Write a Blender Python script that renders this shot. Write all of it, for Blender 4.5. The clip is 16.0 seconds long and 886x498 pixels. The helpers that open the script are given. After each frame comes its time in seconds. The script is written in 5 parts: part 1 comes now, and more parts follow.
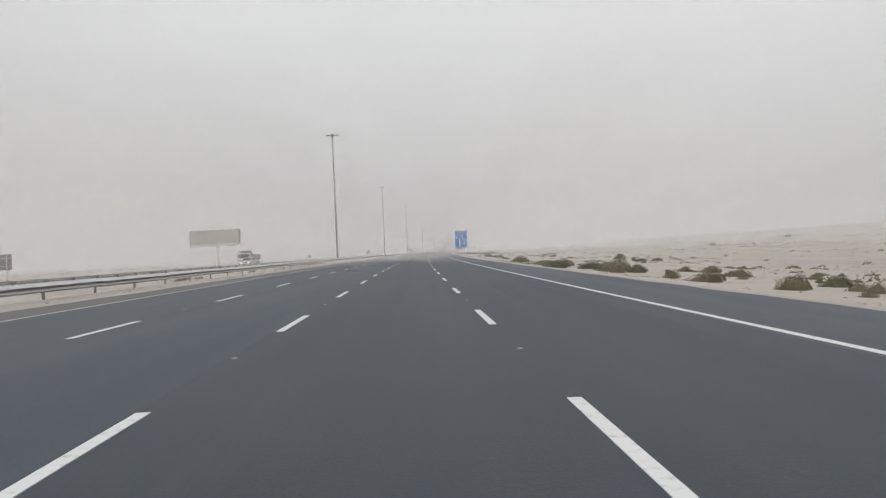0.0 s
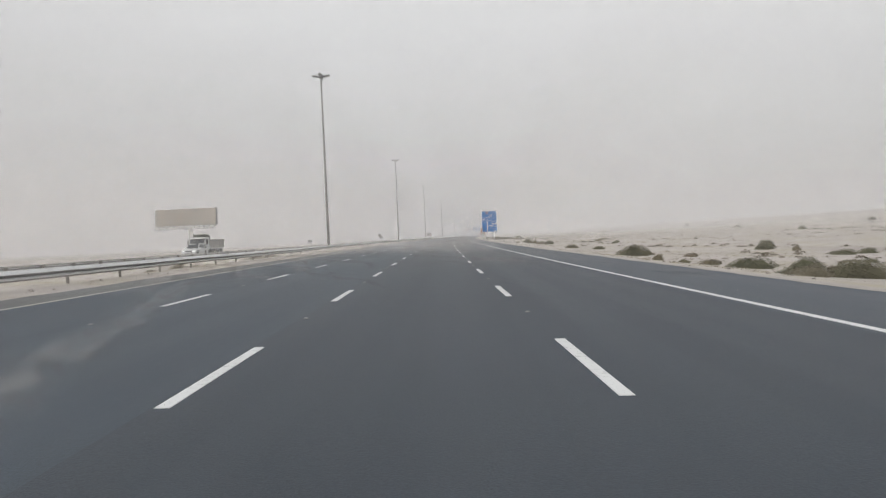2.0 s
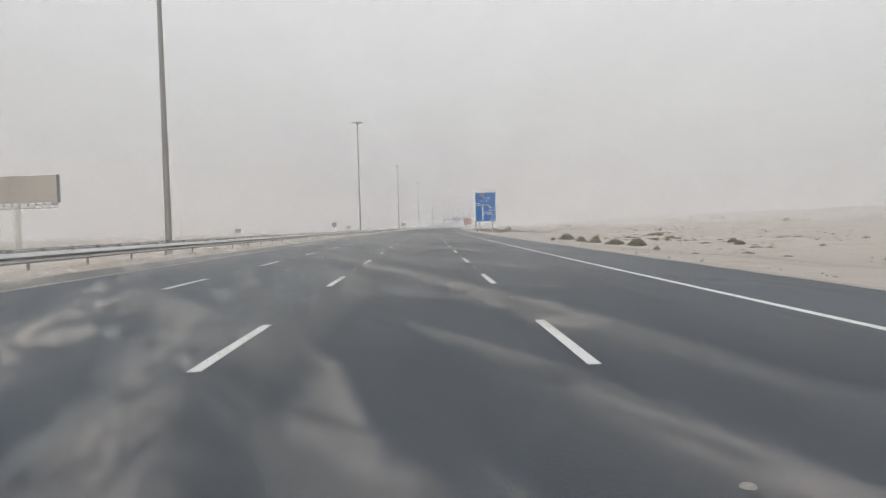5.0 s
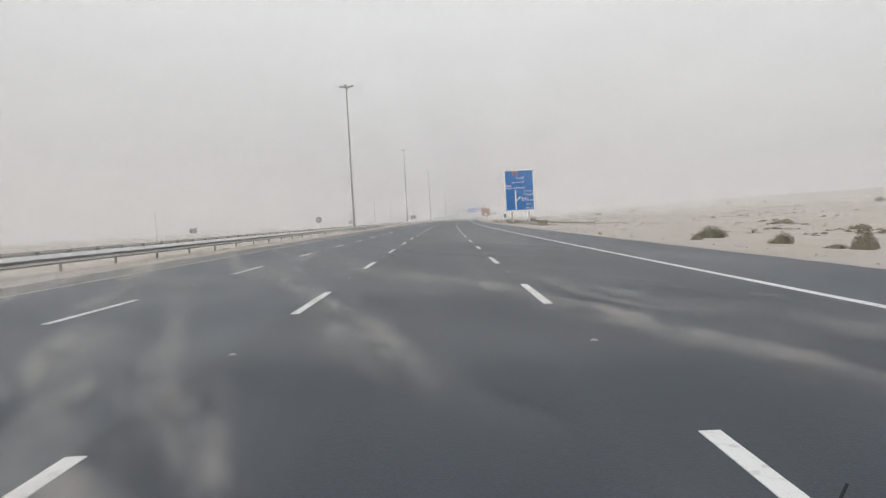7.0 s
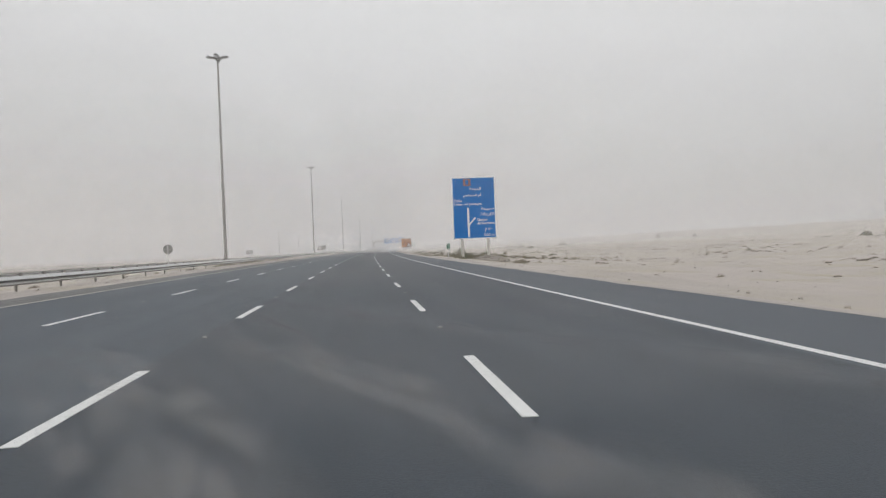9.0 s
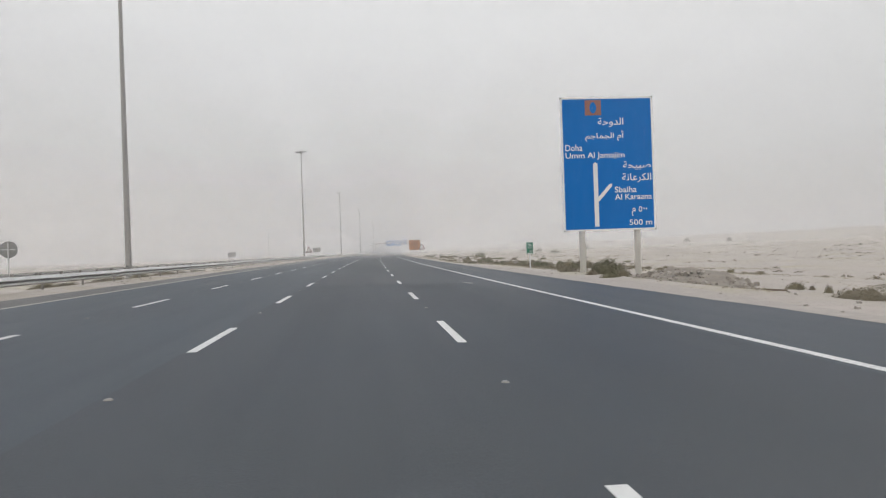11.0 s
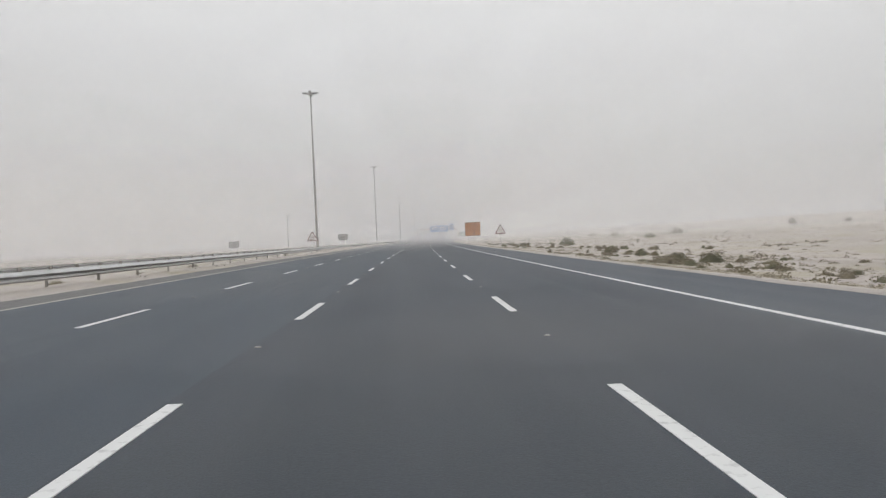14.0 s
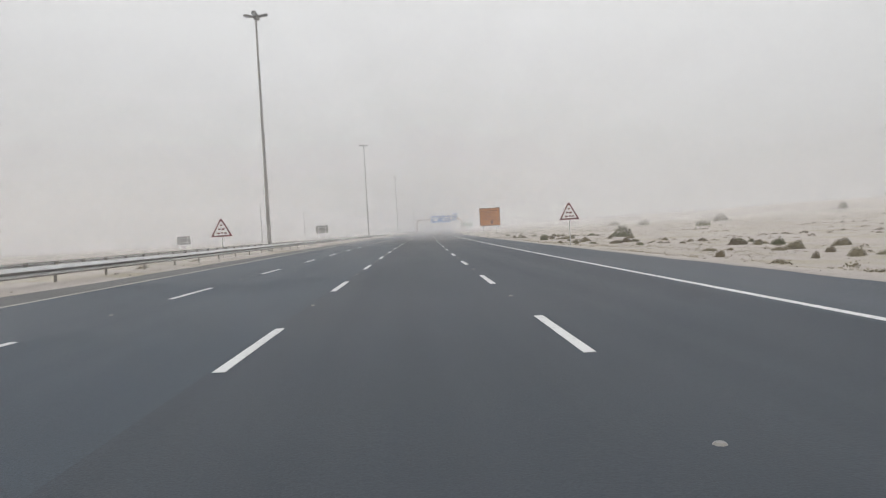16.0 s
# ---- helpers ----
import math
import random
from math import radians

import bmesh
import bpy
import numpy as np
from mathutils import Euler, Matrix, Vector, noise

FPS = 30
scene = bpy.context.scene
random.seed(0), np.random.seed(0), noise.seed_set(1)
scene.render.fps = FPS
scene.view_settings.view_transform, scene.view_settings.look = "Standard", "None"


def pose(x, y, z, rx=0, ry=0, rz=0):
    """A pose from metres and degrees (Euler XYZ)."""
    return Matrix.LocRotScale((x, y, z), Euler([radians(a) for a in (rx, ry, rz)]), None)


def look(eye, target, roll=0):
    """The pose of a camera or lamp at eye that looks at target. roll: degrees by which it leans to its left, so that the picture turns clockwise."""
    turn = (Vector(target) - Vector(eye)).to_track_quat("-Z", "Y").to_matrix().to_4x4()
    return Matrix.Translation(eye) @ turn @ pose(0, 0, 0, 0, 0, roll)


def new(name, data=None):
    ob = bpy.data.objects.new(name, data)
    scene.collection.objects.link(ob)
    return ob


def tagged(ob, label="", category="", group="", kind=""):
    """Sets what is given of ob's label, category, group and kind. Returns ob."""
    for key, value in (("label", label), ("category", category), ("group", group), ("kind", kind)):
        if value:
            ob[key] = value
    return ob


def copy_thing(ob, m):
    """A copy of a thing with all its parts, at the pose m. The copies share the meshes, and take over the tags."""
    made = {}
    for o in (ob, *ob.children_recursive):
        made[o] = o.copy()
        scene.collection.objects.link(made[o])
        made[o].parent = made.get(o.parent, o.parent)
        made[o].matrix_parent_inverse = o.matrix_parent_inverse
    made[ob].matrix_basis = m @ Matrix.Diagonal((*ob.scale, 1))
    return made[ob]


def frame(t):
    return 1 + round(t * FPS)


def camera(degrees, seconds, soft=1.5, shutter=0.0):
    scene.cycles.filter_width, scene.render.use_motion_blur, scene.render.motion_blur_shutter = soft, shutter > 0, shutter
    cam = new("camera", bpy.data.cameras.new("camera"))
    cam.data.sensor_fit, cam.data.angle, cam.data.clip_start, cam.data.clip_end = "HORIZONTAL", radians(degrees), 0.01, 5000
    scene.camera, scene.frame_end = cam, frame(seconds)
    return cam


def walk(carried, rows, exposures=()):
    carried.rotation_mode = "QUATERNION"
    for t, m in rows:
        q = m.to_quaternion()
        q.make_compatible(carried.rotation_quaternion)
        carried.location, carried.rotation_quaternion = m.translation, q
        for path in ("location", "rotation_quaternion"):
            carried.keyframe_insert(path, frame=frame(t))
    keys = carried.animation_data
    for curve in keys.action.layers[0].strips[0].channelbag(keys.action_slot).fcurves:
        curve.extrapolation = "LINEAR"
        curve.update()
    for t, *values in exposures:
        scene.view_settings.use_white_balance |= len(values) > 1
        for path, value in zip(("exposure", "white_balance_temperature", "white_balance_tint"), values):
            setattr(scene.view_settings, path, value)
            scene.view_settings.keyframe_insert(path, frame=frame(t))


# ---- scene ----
# ---------- the line of the road: a long bend to the right ----------
BEND, EASE, FALL = 0.963, -0.022, 0.013


def bend(y):
    """Sideways place of the road's line at y; straight on past both ends."""
    c = min(max(y, -80.0), 900.0)
    q = (c - 170.0) / 100.0
    return BEND * q * q + EASE * q ** 3 + (y - c) * (2 * BEND * q + 3 * EASE * q * q) / 100.0


def heading(y):
    return -math.degrees(math.atan((bend(y + 1.0) - bend(y - 1.0)) / 2.0))


def at(lat, y, z=0.0):
    return Vector((lat + bend(y), y, z))


def place(lat, y, z=0.0, turn=0.0):
    return pose(lat + bend(y), y, z, 0, 0, heading(y) + turn)


# ---------- camera: carried in a car, seconds, sideways, along, yaw, pitch, roll ----------
WAY = [
    (0, 0.073, 18.87, -0.835, 0.132, -2.619),
    (0.5, 0.049, 29.45, -0.850, -0.869, -2.653),
    (1, 0.046, 39.83, -0.272, -0.880, -2.523),
    (1.5, 0.029, 50.34, 0.084, -0.706, -2.712),
    (2, -0.033, 61.37, 0.752, -1.061, -2.505),
    (2.5, -0.023, 71.75, 1.293, -0.963, -2.815),
    (3, -0.085, 81.93, -0.143, -1.388, -2.017),
    (3.5, -0.031, 92.32, -1.213, -0.385, -1.610),
    (3.7, -0.074, 96.441, -1.449, -0.856, -1.378),
    (5.8, -0.115, 140.222, -0.796, -1.970, -2.183),
    (6, -0.118, 144.39, -0.751, -1.889, -2.370),
    (6.5, -0.116, 154.70, -0.955, -1.064, -2.623),
    (7, -0.092, 164.83, -0.094, -2.508, -3.073),
    (7.5, -0.002, 175.04, -0.179, -1.817, -3.084),
    (8, 0.062, 185.23, -0.955, -0.759, -2.797),
    (8.5, 0.066, 196.15, -7.264, 0.981, -2.004),
    (8.7, 0.120, 199.974, -7.210, 0.121, -2.373),
    (10.8, 0.091, 242.182, -7.561, -0.831, -1.819),
    (11, 0.095, 246.18, -7.224, 0.051, -1.928),
    (11.5, 0.056, 256.20, -6.398, -0.395, -2.289),
    (12, 0.028, 266.84, -4.753, -0.695, -2.909),
    (12.5, -0.005, 276.97, -4.665, -0.676, -2.183),
    (13, -0.091, 287.04, -3.665, -0.457, -2.727),
    (13.5, -0.169, 296.95, -3.656, -0.839, -2.884),
    (14, -0.253, 307.00, -3.844, -0.909, -2.533),
    (14.5, -0.295, 317.10, -4.283, -1.044, -2.747),
    (15, -0.281, 327.65, -4.102, -1.713, -2.876),
    (15.5, -0.293, 337.83, -4.241, -1.938, -2.741),
    (16, -0.257, 347.97, -3.869, -1.608, -3.153),
]
cam = camera(65.04, 16.0, soft=1.2)


def carried_pose(lat, y, yaw, pitch, roll):
    eye = at(lat, y, 1.287 - FALL * lat)
    a, b = radians(yaw), radians(pitch)
    ahead = Vector((-math.sin(a) * math.cos(b), math.cos(a) * math.cos(b), math.sin(b)))
    return look(eye, eye + ahead * 10.0, roll)


walk(cam, [(row[0], carried_pose(*row[1:])) for row in WAY],
     ((0, -0.03), (3.5, -0.02), (6, 0.04), (7, 0.07), (8, 0.06), (8.5, -0.05), (11, 0.03), (13, 0.0), (16, 0.06)))

# ---------- sky and sun: a bright overcast sky full of dust ----------
scene.cycles.transparent_max_bounces = 144
world = bpy.data.worlds.new("dusty_sky")
scene.world = world
world.use_nodes = True
wn, wl = world.node_tree.nodes, world.node_tree.links
wn.clear()
w_out, w_bg = wn.new("ShaderNodeOutputWorld"), wn.new("ShaderNodeBackground")
w_co, w_sep = wn.new("ShaderNodeTexCoord"), wn.new("ShaderNodeSeparateXYZ")
w_ramp, w_noise, w_map = wn.new("ShaderNodeValToRGB"), wn.new("ShaderNodeTexNoise"), wn.new("ShaderNodeMapping")
w_sky, w_skymix, w_cloud, w_cloudramp = wn.new("ShaderNodeTexSky"), wn.new("ShaderNodeMix"), wn.new("ShaderNodeMix"), wn.new("ShaderNodeMapRange")
w_skydim = wn.new("ShaderNodeMix")
w_sky.sky_type, w_sky.sun_disc = "NISHITA", False
w_sky.sun_elevation, w_sky.sun_rotation, w_sky.dust_density = radians(52), radians(200), 8.0
w_skydim.data_type = w_skymix.data_type = w_cloud.data_type = "RGBA"
w_skydim.blend_type = "MULTIPLY"
w_skydim.inputs[0].default_value = 1.0
w_skydim.inputs[7].default_value = (0.1, 0.1, 0.1, 1)
ramp = w_ramp.color_ramp
ramp.elements[0].position, ramp.elements[0].color = 0.0, (0.572, 0.566, 0.566, 1)
ramp.elements[1].position, ramp.elements[1].color = 0.5, (0.89, 0.9, 0.91, 1)
for at_z, colour in ((0.06, (0.593, 0.589, 0.589, 1)), (0.14, (0.69, 0.694, 0.698, 1)), (0.28, (0.81, 0.816, 0.822, 1))):
    e = ramp.elements.new(at_z)
    e.color = colour
w_map.inputs["Scale"].default_value = (1.3, 1.3, 3.0)
w_noise.inputs["Scale"].default_value, w_noise.inputs["Detail"].default_value = 1.6, 4.0
w_cloudramp.inputs[1].default_value, w_cloudramp.inputs[2].default_value = 0.3, 0.75
w_cloudramp.inputs[3].default_value, w_cloudramp.inputs[4].default_value = 0.0, 0.14
w_cloud.inputs[7].default_value = (0.42, 0.43, 0.44, 1)
wl.new(w_co.outputs["Generated"], w_sep.inputs[0])
wl.new(w_co.outputs["Generated"], w_map.inputs[0])
wl.new(w_map.outputs[0], w_noise.inputs["Vector"])
wl.new(w_noise.outputs[0], w_cloudramp.inputs[0])
wl.new(w_sep.outputs[2], w_ramp.inputs[0])
wl.new(w_ramp.outputs[0], w_cloud.inputs[6])
wl.new(w_cloudramp.outputs[0], w_cloud.inputs[0])
wl.new(w_sky.outputs[0], w_skydim.inputs[6])
w_skymix.inputs[0].default_value = 0.06
wl.new(w_cloud.outputs[2], w_skymix.inputs[6])
wl.new(w_skydim.outputs[2], w_skymix.inputs[7])
w_aim, w_glow = wn.new("ShaderNodeVectorMath"), wn.new("ShaderNodeMapRange")
w_aim.operation = "DOT_PRODUCT"
w_aim.inputs[1].default_value = (0.06, 0.96, 0.27)
w_glow.interpolation_type = "SMOOTHSTEP"
w_glow.inputs[1].default_value, w_glow.inputs[2].default_value = 0.76, 1.0
w_glow.inputs[3].default_value, w_glow.inputs[4].default_value = 0.93, 1.06
wl.new(w_co.outputs["Generated"], w_aim.inputs[0])
wl.new(w_aim.outputs["Value"], w_glow.inputs[0])
wl.new(w_glow.outputs[0], w_bg.inputs[1])
wl.new(w_skymix.outputs[2], w_bg.inputs[0])
wl.new(w_bg.outputs[0], w_out.inputs[0])

sun_data = bpy.data.lights.new("sun", "SUN")
sun_data.energy, sun_data.angle, sun_data.color = 0.9, radians(35), (1.0, 0.975, 0.94)
sun = new("sun", sun_data)
sun.matrix_world = look((0, 0, 60), (0.0 + 20.0, 0 + 40.0, 0))

# ---------- materials ----------
class Nodes:
    """A material's node tree, with short calls to add to it."""

    def __init__(self, name, rough=0.7, metal=0.0, colour=(0.5, 0.5, 0.5)):
        self.mat = bpy.data.materials.new(name)
        self.mat.use_nodes = True
        self.tree = self.mat.node_tree
        self.shader = self.tree.nodes["Principled BSDF"]
        self.out = self.tree.nodes["Material Output"]
        self.shader.inputs["Roughness"].default_value = rough
        self.shader.inputs["Metallic"].default_value = metal
        self.shader.inputs["Base Color"].default_value = (*colour, 1)

    def add(self, kind, **values):
        node = self.tree.nodes.new(kind)
        for key, value in values.items():
            node.inputs[key.replace("_", " ")].default_value = value
        return node

    def link(self, a, b):
        self.tree.links.new(a, b)

    def coords(self, scale=(1, 1, 1), turn=0.0):
        co, mp = self.add("ShaderNodeTexCoord"), self.add("ShaderNodeMapping")
        mp.inputs["Scale"].default_value = scale
        mp.inputs["Rotation"].default_value = (0, 0, radians(turn))
        self.link(co.outputs["Object"], mp.inputs[0])
        return mp.outputs[0]

    def noise(self, scale, detail=4.0, stretch=(1, 1, 1), turn=0.0, low=0.3, high=0.7, rough=0.55):
        n = self.add("ShaderNodeTexNoise", Scale=scale, Detail=detail, Roughness=rough)
        self.link(self.coords(stretch, turn), n.inputs["Vector"])
        r = self.add("ShaderNodeMapRange")
        r.inputs[1].default_value, r.inputs[2].default_value = low, high
        self.link(n.outputs[0], r.inputs[0])
        return r.outputs[0]

    def mix(self, fac, a, b):
        m = self.add("ShaderNodeMix")
        m.data_type = "RGBA"
        for value, slot in ((fac, 0), (a, 6), (b, 7)):
            if isinstance(value, tuple):
                m.inputs[slot].default_value = (*value, 1)
            elif isinstance(value, float):
                m.inputs[slot].default_value = value
            else:
                self.link(value, m.inputs[slot])
        return m.outputs[2]

    def math(self, op, a, b=0.0, clamp=False):
        m = self.add("ShaderNodeMath")
        m.operation, m.use_clamp = op, clamp
        for value, slot in ((a, 0), (b, 1)):
            if isinstance(value, (int, float)):
                m.inputs[slot].default_value = value
            else:
                self.link(value, m.inputs[slot])
        return m.outputs[0]

    def ramp(self, value, a, b, low=0.0, high=1.0):
        r = self.add("ShaderNodeMapRange")
        r.interpolation_type = "SMOOTHSTEP"
        for slot, v in ((1, a), (2, b), (3, low), (4, high)):
            r.inputs[slot].default_value = v
        self.link(value, r.inputs[0])
        return r.outputs[0]

    def random(self):
        return self.add("ShaderNodeObjectInfo").outputs["Random"]

    def colour(self, socket):
        self.link(socket, self.shader.inputs["Base Color"])

    def bump(self, height, strength=0.3, distance=0.02):
        b = self.add("ShaderNodeBump", Strength=strength, Distance=distance)
        self.link(height, b.inputs["Height"])
        self.link(b.outputs[0], self.shader.inputs["Normal"])


def painted(name, colour, rough=0.45, dirt=(0.42, 0.36, 0.29), amount=0.35, metal=0.0):
    """Paint or metal under a film of blown dust, lightly streaked."""
    n = Nodes(name, rough, metal, colour)
    streaks = n.noise(3.0, 5.0, (1, 1, 0.25), low=0.35, high=0.8)
    fine = n.noise(40.0, 3.0)
    fac = n.math("MULTIPLY", n.math("ADD", n.math("MULTIPLY", streaks, 0.7), n.math("MULTIPLY", fine, 0.3)), amount)
    n.colour(n.mix(fac, colour, dirt))
    return n.mat


def make_asphalt(name, base):
    n = Nodes(name, 0.62)
    n.shader.inputs["Specular IOR Level"].default_value = 0.28
    stones = n.noise(55.0, 5.0, low=0.25, high=0.75)
    bands = n.noise(0.9, 4.0, (1.0, 0.02, 1.0), low=0.3, high=0.7)
    patches = n.noise(0.12, 5.0, (1.0, 0.35, 1.0), low=0.4, high=0.75)
    dust = n.noise(0.05, 6.0, (1.0, 0.5, 1.0), turn=35, low=0.5, high=0.8)
    dark = tuple(c * 0.72 for c in base)
    light = tuple(c * 1.3 for c in base)
    c = n.mix(stones, dark, light)
    c = n.mix(n.math("MULTIPLY", bands, 0.12), c, tuple(v * 0.85 for v in base))
    c = n.mix(n.math("MULTIPLY", patches, 0.35), c, tuple(v * 1.25 for v in base))
    c = n.mix(n.math("MULTIPLY", dust, 0.12), c, (0.3, 0.26, 0.21))
    n.colour(c)
    n.link(n.ramp(bands, 0, 1, 0.57, 0.61), n.shader.inputs["Roughness"])
    n.bump(stones, 0.35, 0.004)
    return n.mat


def make_sand():
    n = Nodes("desert_sand", 0.95)
    large = n.noise(0.035, 6.0, low=0.35, high=0.7)
    medium = n.noise(0.5, 6.0, low=0.3, high=0.75)
    grains = n.noise(14.0, 4.0, low=0.3, high=0.7)
    pebbles = n.noise(5.0, 3.0, low=0.6, high=0.72)
    stubble = n.noise(0.3, 7.0, (0.7, 0.6, 1.0), low=0.46, high=0.66, rough=0.68)
    gravelly = n.noise(0.2, 5.0, (0.5, 0.16, 1.0), turn=8, low=0.56, high=0.7)
    c = n.mix(large, (0.482, 0.44, 0.41), (0.41, 0.373, 0.346))
    c = n.mix(n.math("MULTIPLY", medium, 0.5), c, (0.515, 0.468, 0.432))
    c = n.mix(n.math("MULTIPLY", grains, 0.3), c, (0.36, 0.32, 0.285))
    c = n.mix(n.math("MULTIPLY", stubble, 0.6), c, (0.38, 0.345, 0.235))
    c = n.mix(n.math("MULTIPLY", gravelly, 0.5), c, (0.3, 0.27, 0.24))
    c = n.mix(n.math("MULTIPLY", pebbles, 0.35), c, (0.28, 0.25, 0.22))
    n.colour(c)
    n.bump(n.math("ADD", n.math("MULTIPLY", medium, 0.6), n.math("MULTIPLY", grains, 0.25)), 0.6, 0.12)
    return n.mat


def make_line_paint(name, colour, worn):
    n = Nodes(name, 0.55)
    wear = n.noise(9.0, 6.0, low=0.55, high=0.75)
    film = n.noise(0.8, 4.0, low=0.3, high=0.8)
    c = n.mix(n.math("MULTIPLY", film, 0.2), colour, (0.5, 0.46, 0.4))
    n.colour(n.mix(n.math("MULTIPLY", wear, worn), c, (0.13, 0.13, 0.135)))
    return n.mat


def make_leaf(name, a, b, dry):
    n = Nodes(name, 0.8)
    per_clump = n.add("ShaderNodeNewGeometry").outputs["Random Per Island"]
    c = n.mix(per_clump, a, b)
    c = n.mix(n.math("MULTIPLY", n.random(), 0.7), c, dry)
    n.colour(c)
    return n.mat


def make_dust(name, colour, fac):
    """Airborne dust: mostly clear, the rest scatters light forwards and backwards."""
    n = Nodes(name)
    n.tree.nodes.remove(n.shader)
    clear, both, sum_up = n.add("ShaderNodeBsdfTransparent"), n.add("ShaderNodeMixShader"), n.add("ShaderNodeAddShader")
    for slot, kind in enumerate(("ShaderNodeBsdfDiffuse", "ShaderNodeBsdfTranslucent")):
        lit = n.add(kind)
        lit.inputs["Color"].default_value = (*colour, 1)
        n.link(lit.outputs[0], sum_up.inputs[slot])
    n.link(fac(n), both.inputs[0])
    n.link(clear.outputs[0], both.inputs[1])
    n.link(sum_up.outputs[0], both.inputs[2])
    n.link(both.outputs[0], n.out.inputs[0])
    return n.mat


ASPHALT = make_asphalt("asphalt", (0.0385, 0.048, 0.062))
ASPHALT_OLD = make_asphalt("older_asphalt", (0.046, 0.06, 0.078))
SHOULDER = make_asphalt("shoulder_asphalt", (0.058, 0.07, 0.087))
DUSTY_SHOULDER = make_asphalt("dusty_shoulder_asphalt", (0.1, 0.1, 0.1))
SAND = make_sand()
WHITE_LINE = make_line_paint("white_line_paint", (0.7, 0.71, 0.715), 0.5)
YELLOW_LINE = make_line_paint("yellow_line_paint", (0.4, 0.385, 0.335), 0.85)
RUBBER = Nodes("tyre_rubber_mark", 1.0, 0, (0.03, 0.031, 0.034)).mat
RUBBER.node_tree.nodes["Principled BSDF"].inputs["Specular IOR Level"].default_value = 0.05
TYRE = painted("tyre_rubber", (0.022, 0.022, 0.023), 0.85, amount=0.25)


def make_beam_steel():
    """Zinc-coated beam, shade and road grime painted into the groove and lower lip."""
    n = Nodes("weathered_beam_steel", 0.45, 0.15)
    co, sep = n.add("ShaderNodeTexCoord"), n.add("ShaderNodeSeparateXYZ")
    n.link(co.outputs["Object"], sep.inputs[0])
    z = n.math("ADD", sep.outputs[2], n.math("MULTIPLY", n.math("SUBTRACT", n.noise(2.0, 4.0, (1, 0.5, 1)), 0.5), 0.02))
    # Dark bands over the valley and undersides put their shade into the colour.
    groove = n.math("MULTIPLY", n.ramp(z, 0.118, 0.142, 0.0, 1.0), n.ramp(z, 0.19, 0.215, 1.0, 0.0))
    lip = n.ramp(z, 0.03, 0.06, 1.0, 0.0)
    shade_and_grime = n.math("MULTIPLY", n.math("ADD", groove, lip), n.ramp(n.noise(1.1, 5.0, (1, 0.3, 1)), 0.0, 1.0, 0.6, 0.95))
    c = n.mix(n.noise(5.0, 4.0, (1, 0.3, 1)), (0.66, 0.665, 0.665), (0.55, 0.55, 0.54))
    n.colour(n.mix(shade_and_grime, c, (0.13, 0.122, 0.115)))
    return n.mat


BEAM_STEEL = make_beam_steel()
GALVANISED = painted("galvanised_steel", (0.64, 0.645, 0.645), 0.5, amount=0.25, metal=0.1)
POST_STEEL = painted("weathered_post_steel", (0.23, 0.22, 0.21), 0.65, amount=0.5, metal=0.2)
MAST_STEEL = painted("mast_steel", (0.3, 0.293, 0.288), 0.55, amount=0.3, metal=0.25)
LAMP_GREY = painted("lamp_housing_grey", (0.1, 0.102, 0.106), 0.5, amount=0.2)
LAMP_GLASS = Nodes("lamp_glass", 0.15, 0, (0.5, 0.52, 0.54)).mat
CONCRETE = painted("concrete", (0.42, 0.4, 0.37), 0.9, amount=0.5)
SIGN_BLUE = painted("sign_blue", (0.001, 0.155, 0.5), 0.55, amount=0.03)
SIGN_BLUE.node_tree.nodes["Principled BSDF"].inputs["Specular IOR Level"].default_value = 0.25
BADGE = painted("faded_badge_orange", (0.3, 0.13, 0.1), 0.5, amount=0.2)
SIGN_WHITE = painted("sign_white", (0.8, 0.8, 0.79), 0.4, amount=0.1)
SIGN_GREEN = painted("sign_green", (0.01, 0.16, 0.1), 0.4, amount=0.06)
SIGN_ORANGE = painted("sign_orange", (0.44, 0.165, 0.04), 0.55, amount=0.2)
SIGN_RED = painted("sign_red", (0.11, 0.014, 0.02), 0.45, amount=0.1)
SIGN_DARK = painted("sign_dark_letters", (0.12, 0.06, 0.04), 0.5, amount=0.1)
SIGN_BACK = painted("bare_sign_back", (0.24, 0.245, 0.25), 0.5, amount=0.35, metal=0.3)
GANTRY_STEEL = painted("dusty_red_gantry_paint", (0.34, 0.2, 0.17), 0.6, amount=0.5)
POST_PALE = painted("pale_painted_post", (0.83, 0.82, 0.79), 0.5, amount=0.15)


def make_board_sheet():
    n = Nodes("faded_board_sheet", 0.7)
    c = n.mix(n.random(), (0.36, 0.315, 0.27), (0.47, 0.43, 0.375))
    stains = n.noise(0.9, 5.0, (1, 1, 0.15), low=0.35, high=0.75)
    n.colour(n.mix(n.math("MULTIPLY", stains, 0.45), c, (0.5, 0.42, 0.32)))
    return n.mat


BOARD_SHEET = make_board_sheet()
POST_GREY = painted("grey_sign_post", (0.46, 0.46, 0.45), 0.5, amount=0.25)
BOARD_STEEL = painted("board_steel", (0.4, 0.4, 0.4), 0.6, amount=0.4)
CAR_WHITE = painted("white_car_paint", (0.78, 0.78, 0.77), 0.25, amount=0.12)
TRUCK_WHITE = painted("white_truck_paint", (0.72, 0.72, 0.7), 0.35, amount=0.25)
TRUCK_BED = painted("green_grey_bed_paint", (0.24, 0.26, 0.21), 0.6, amount=0.5)
TIPPER_GREY = painted("pale_tipper_paint", (0.46, 0.44, 0.41), 0.6, amount=0.5)
CHASSIS = painted("chassis_black", (0.035, 0.034, 0.033), 0.7, amount=0.3)
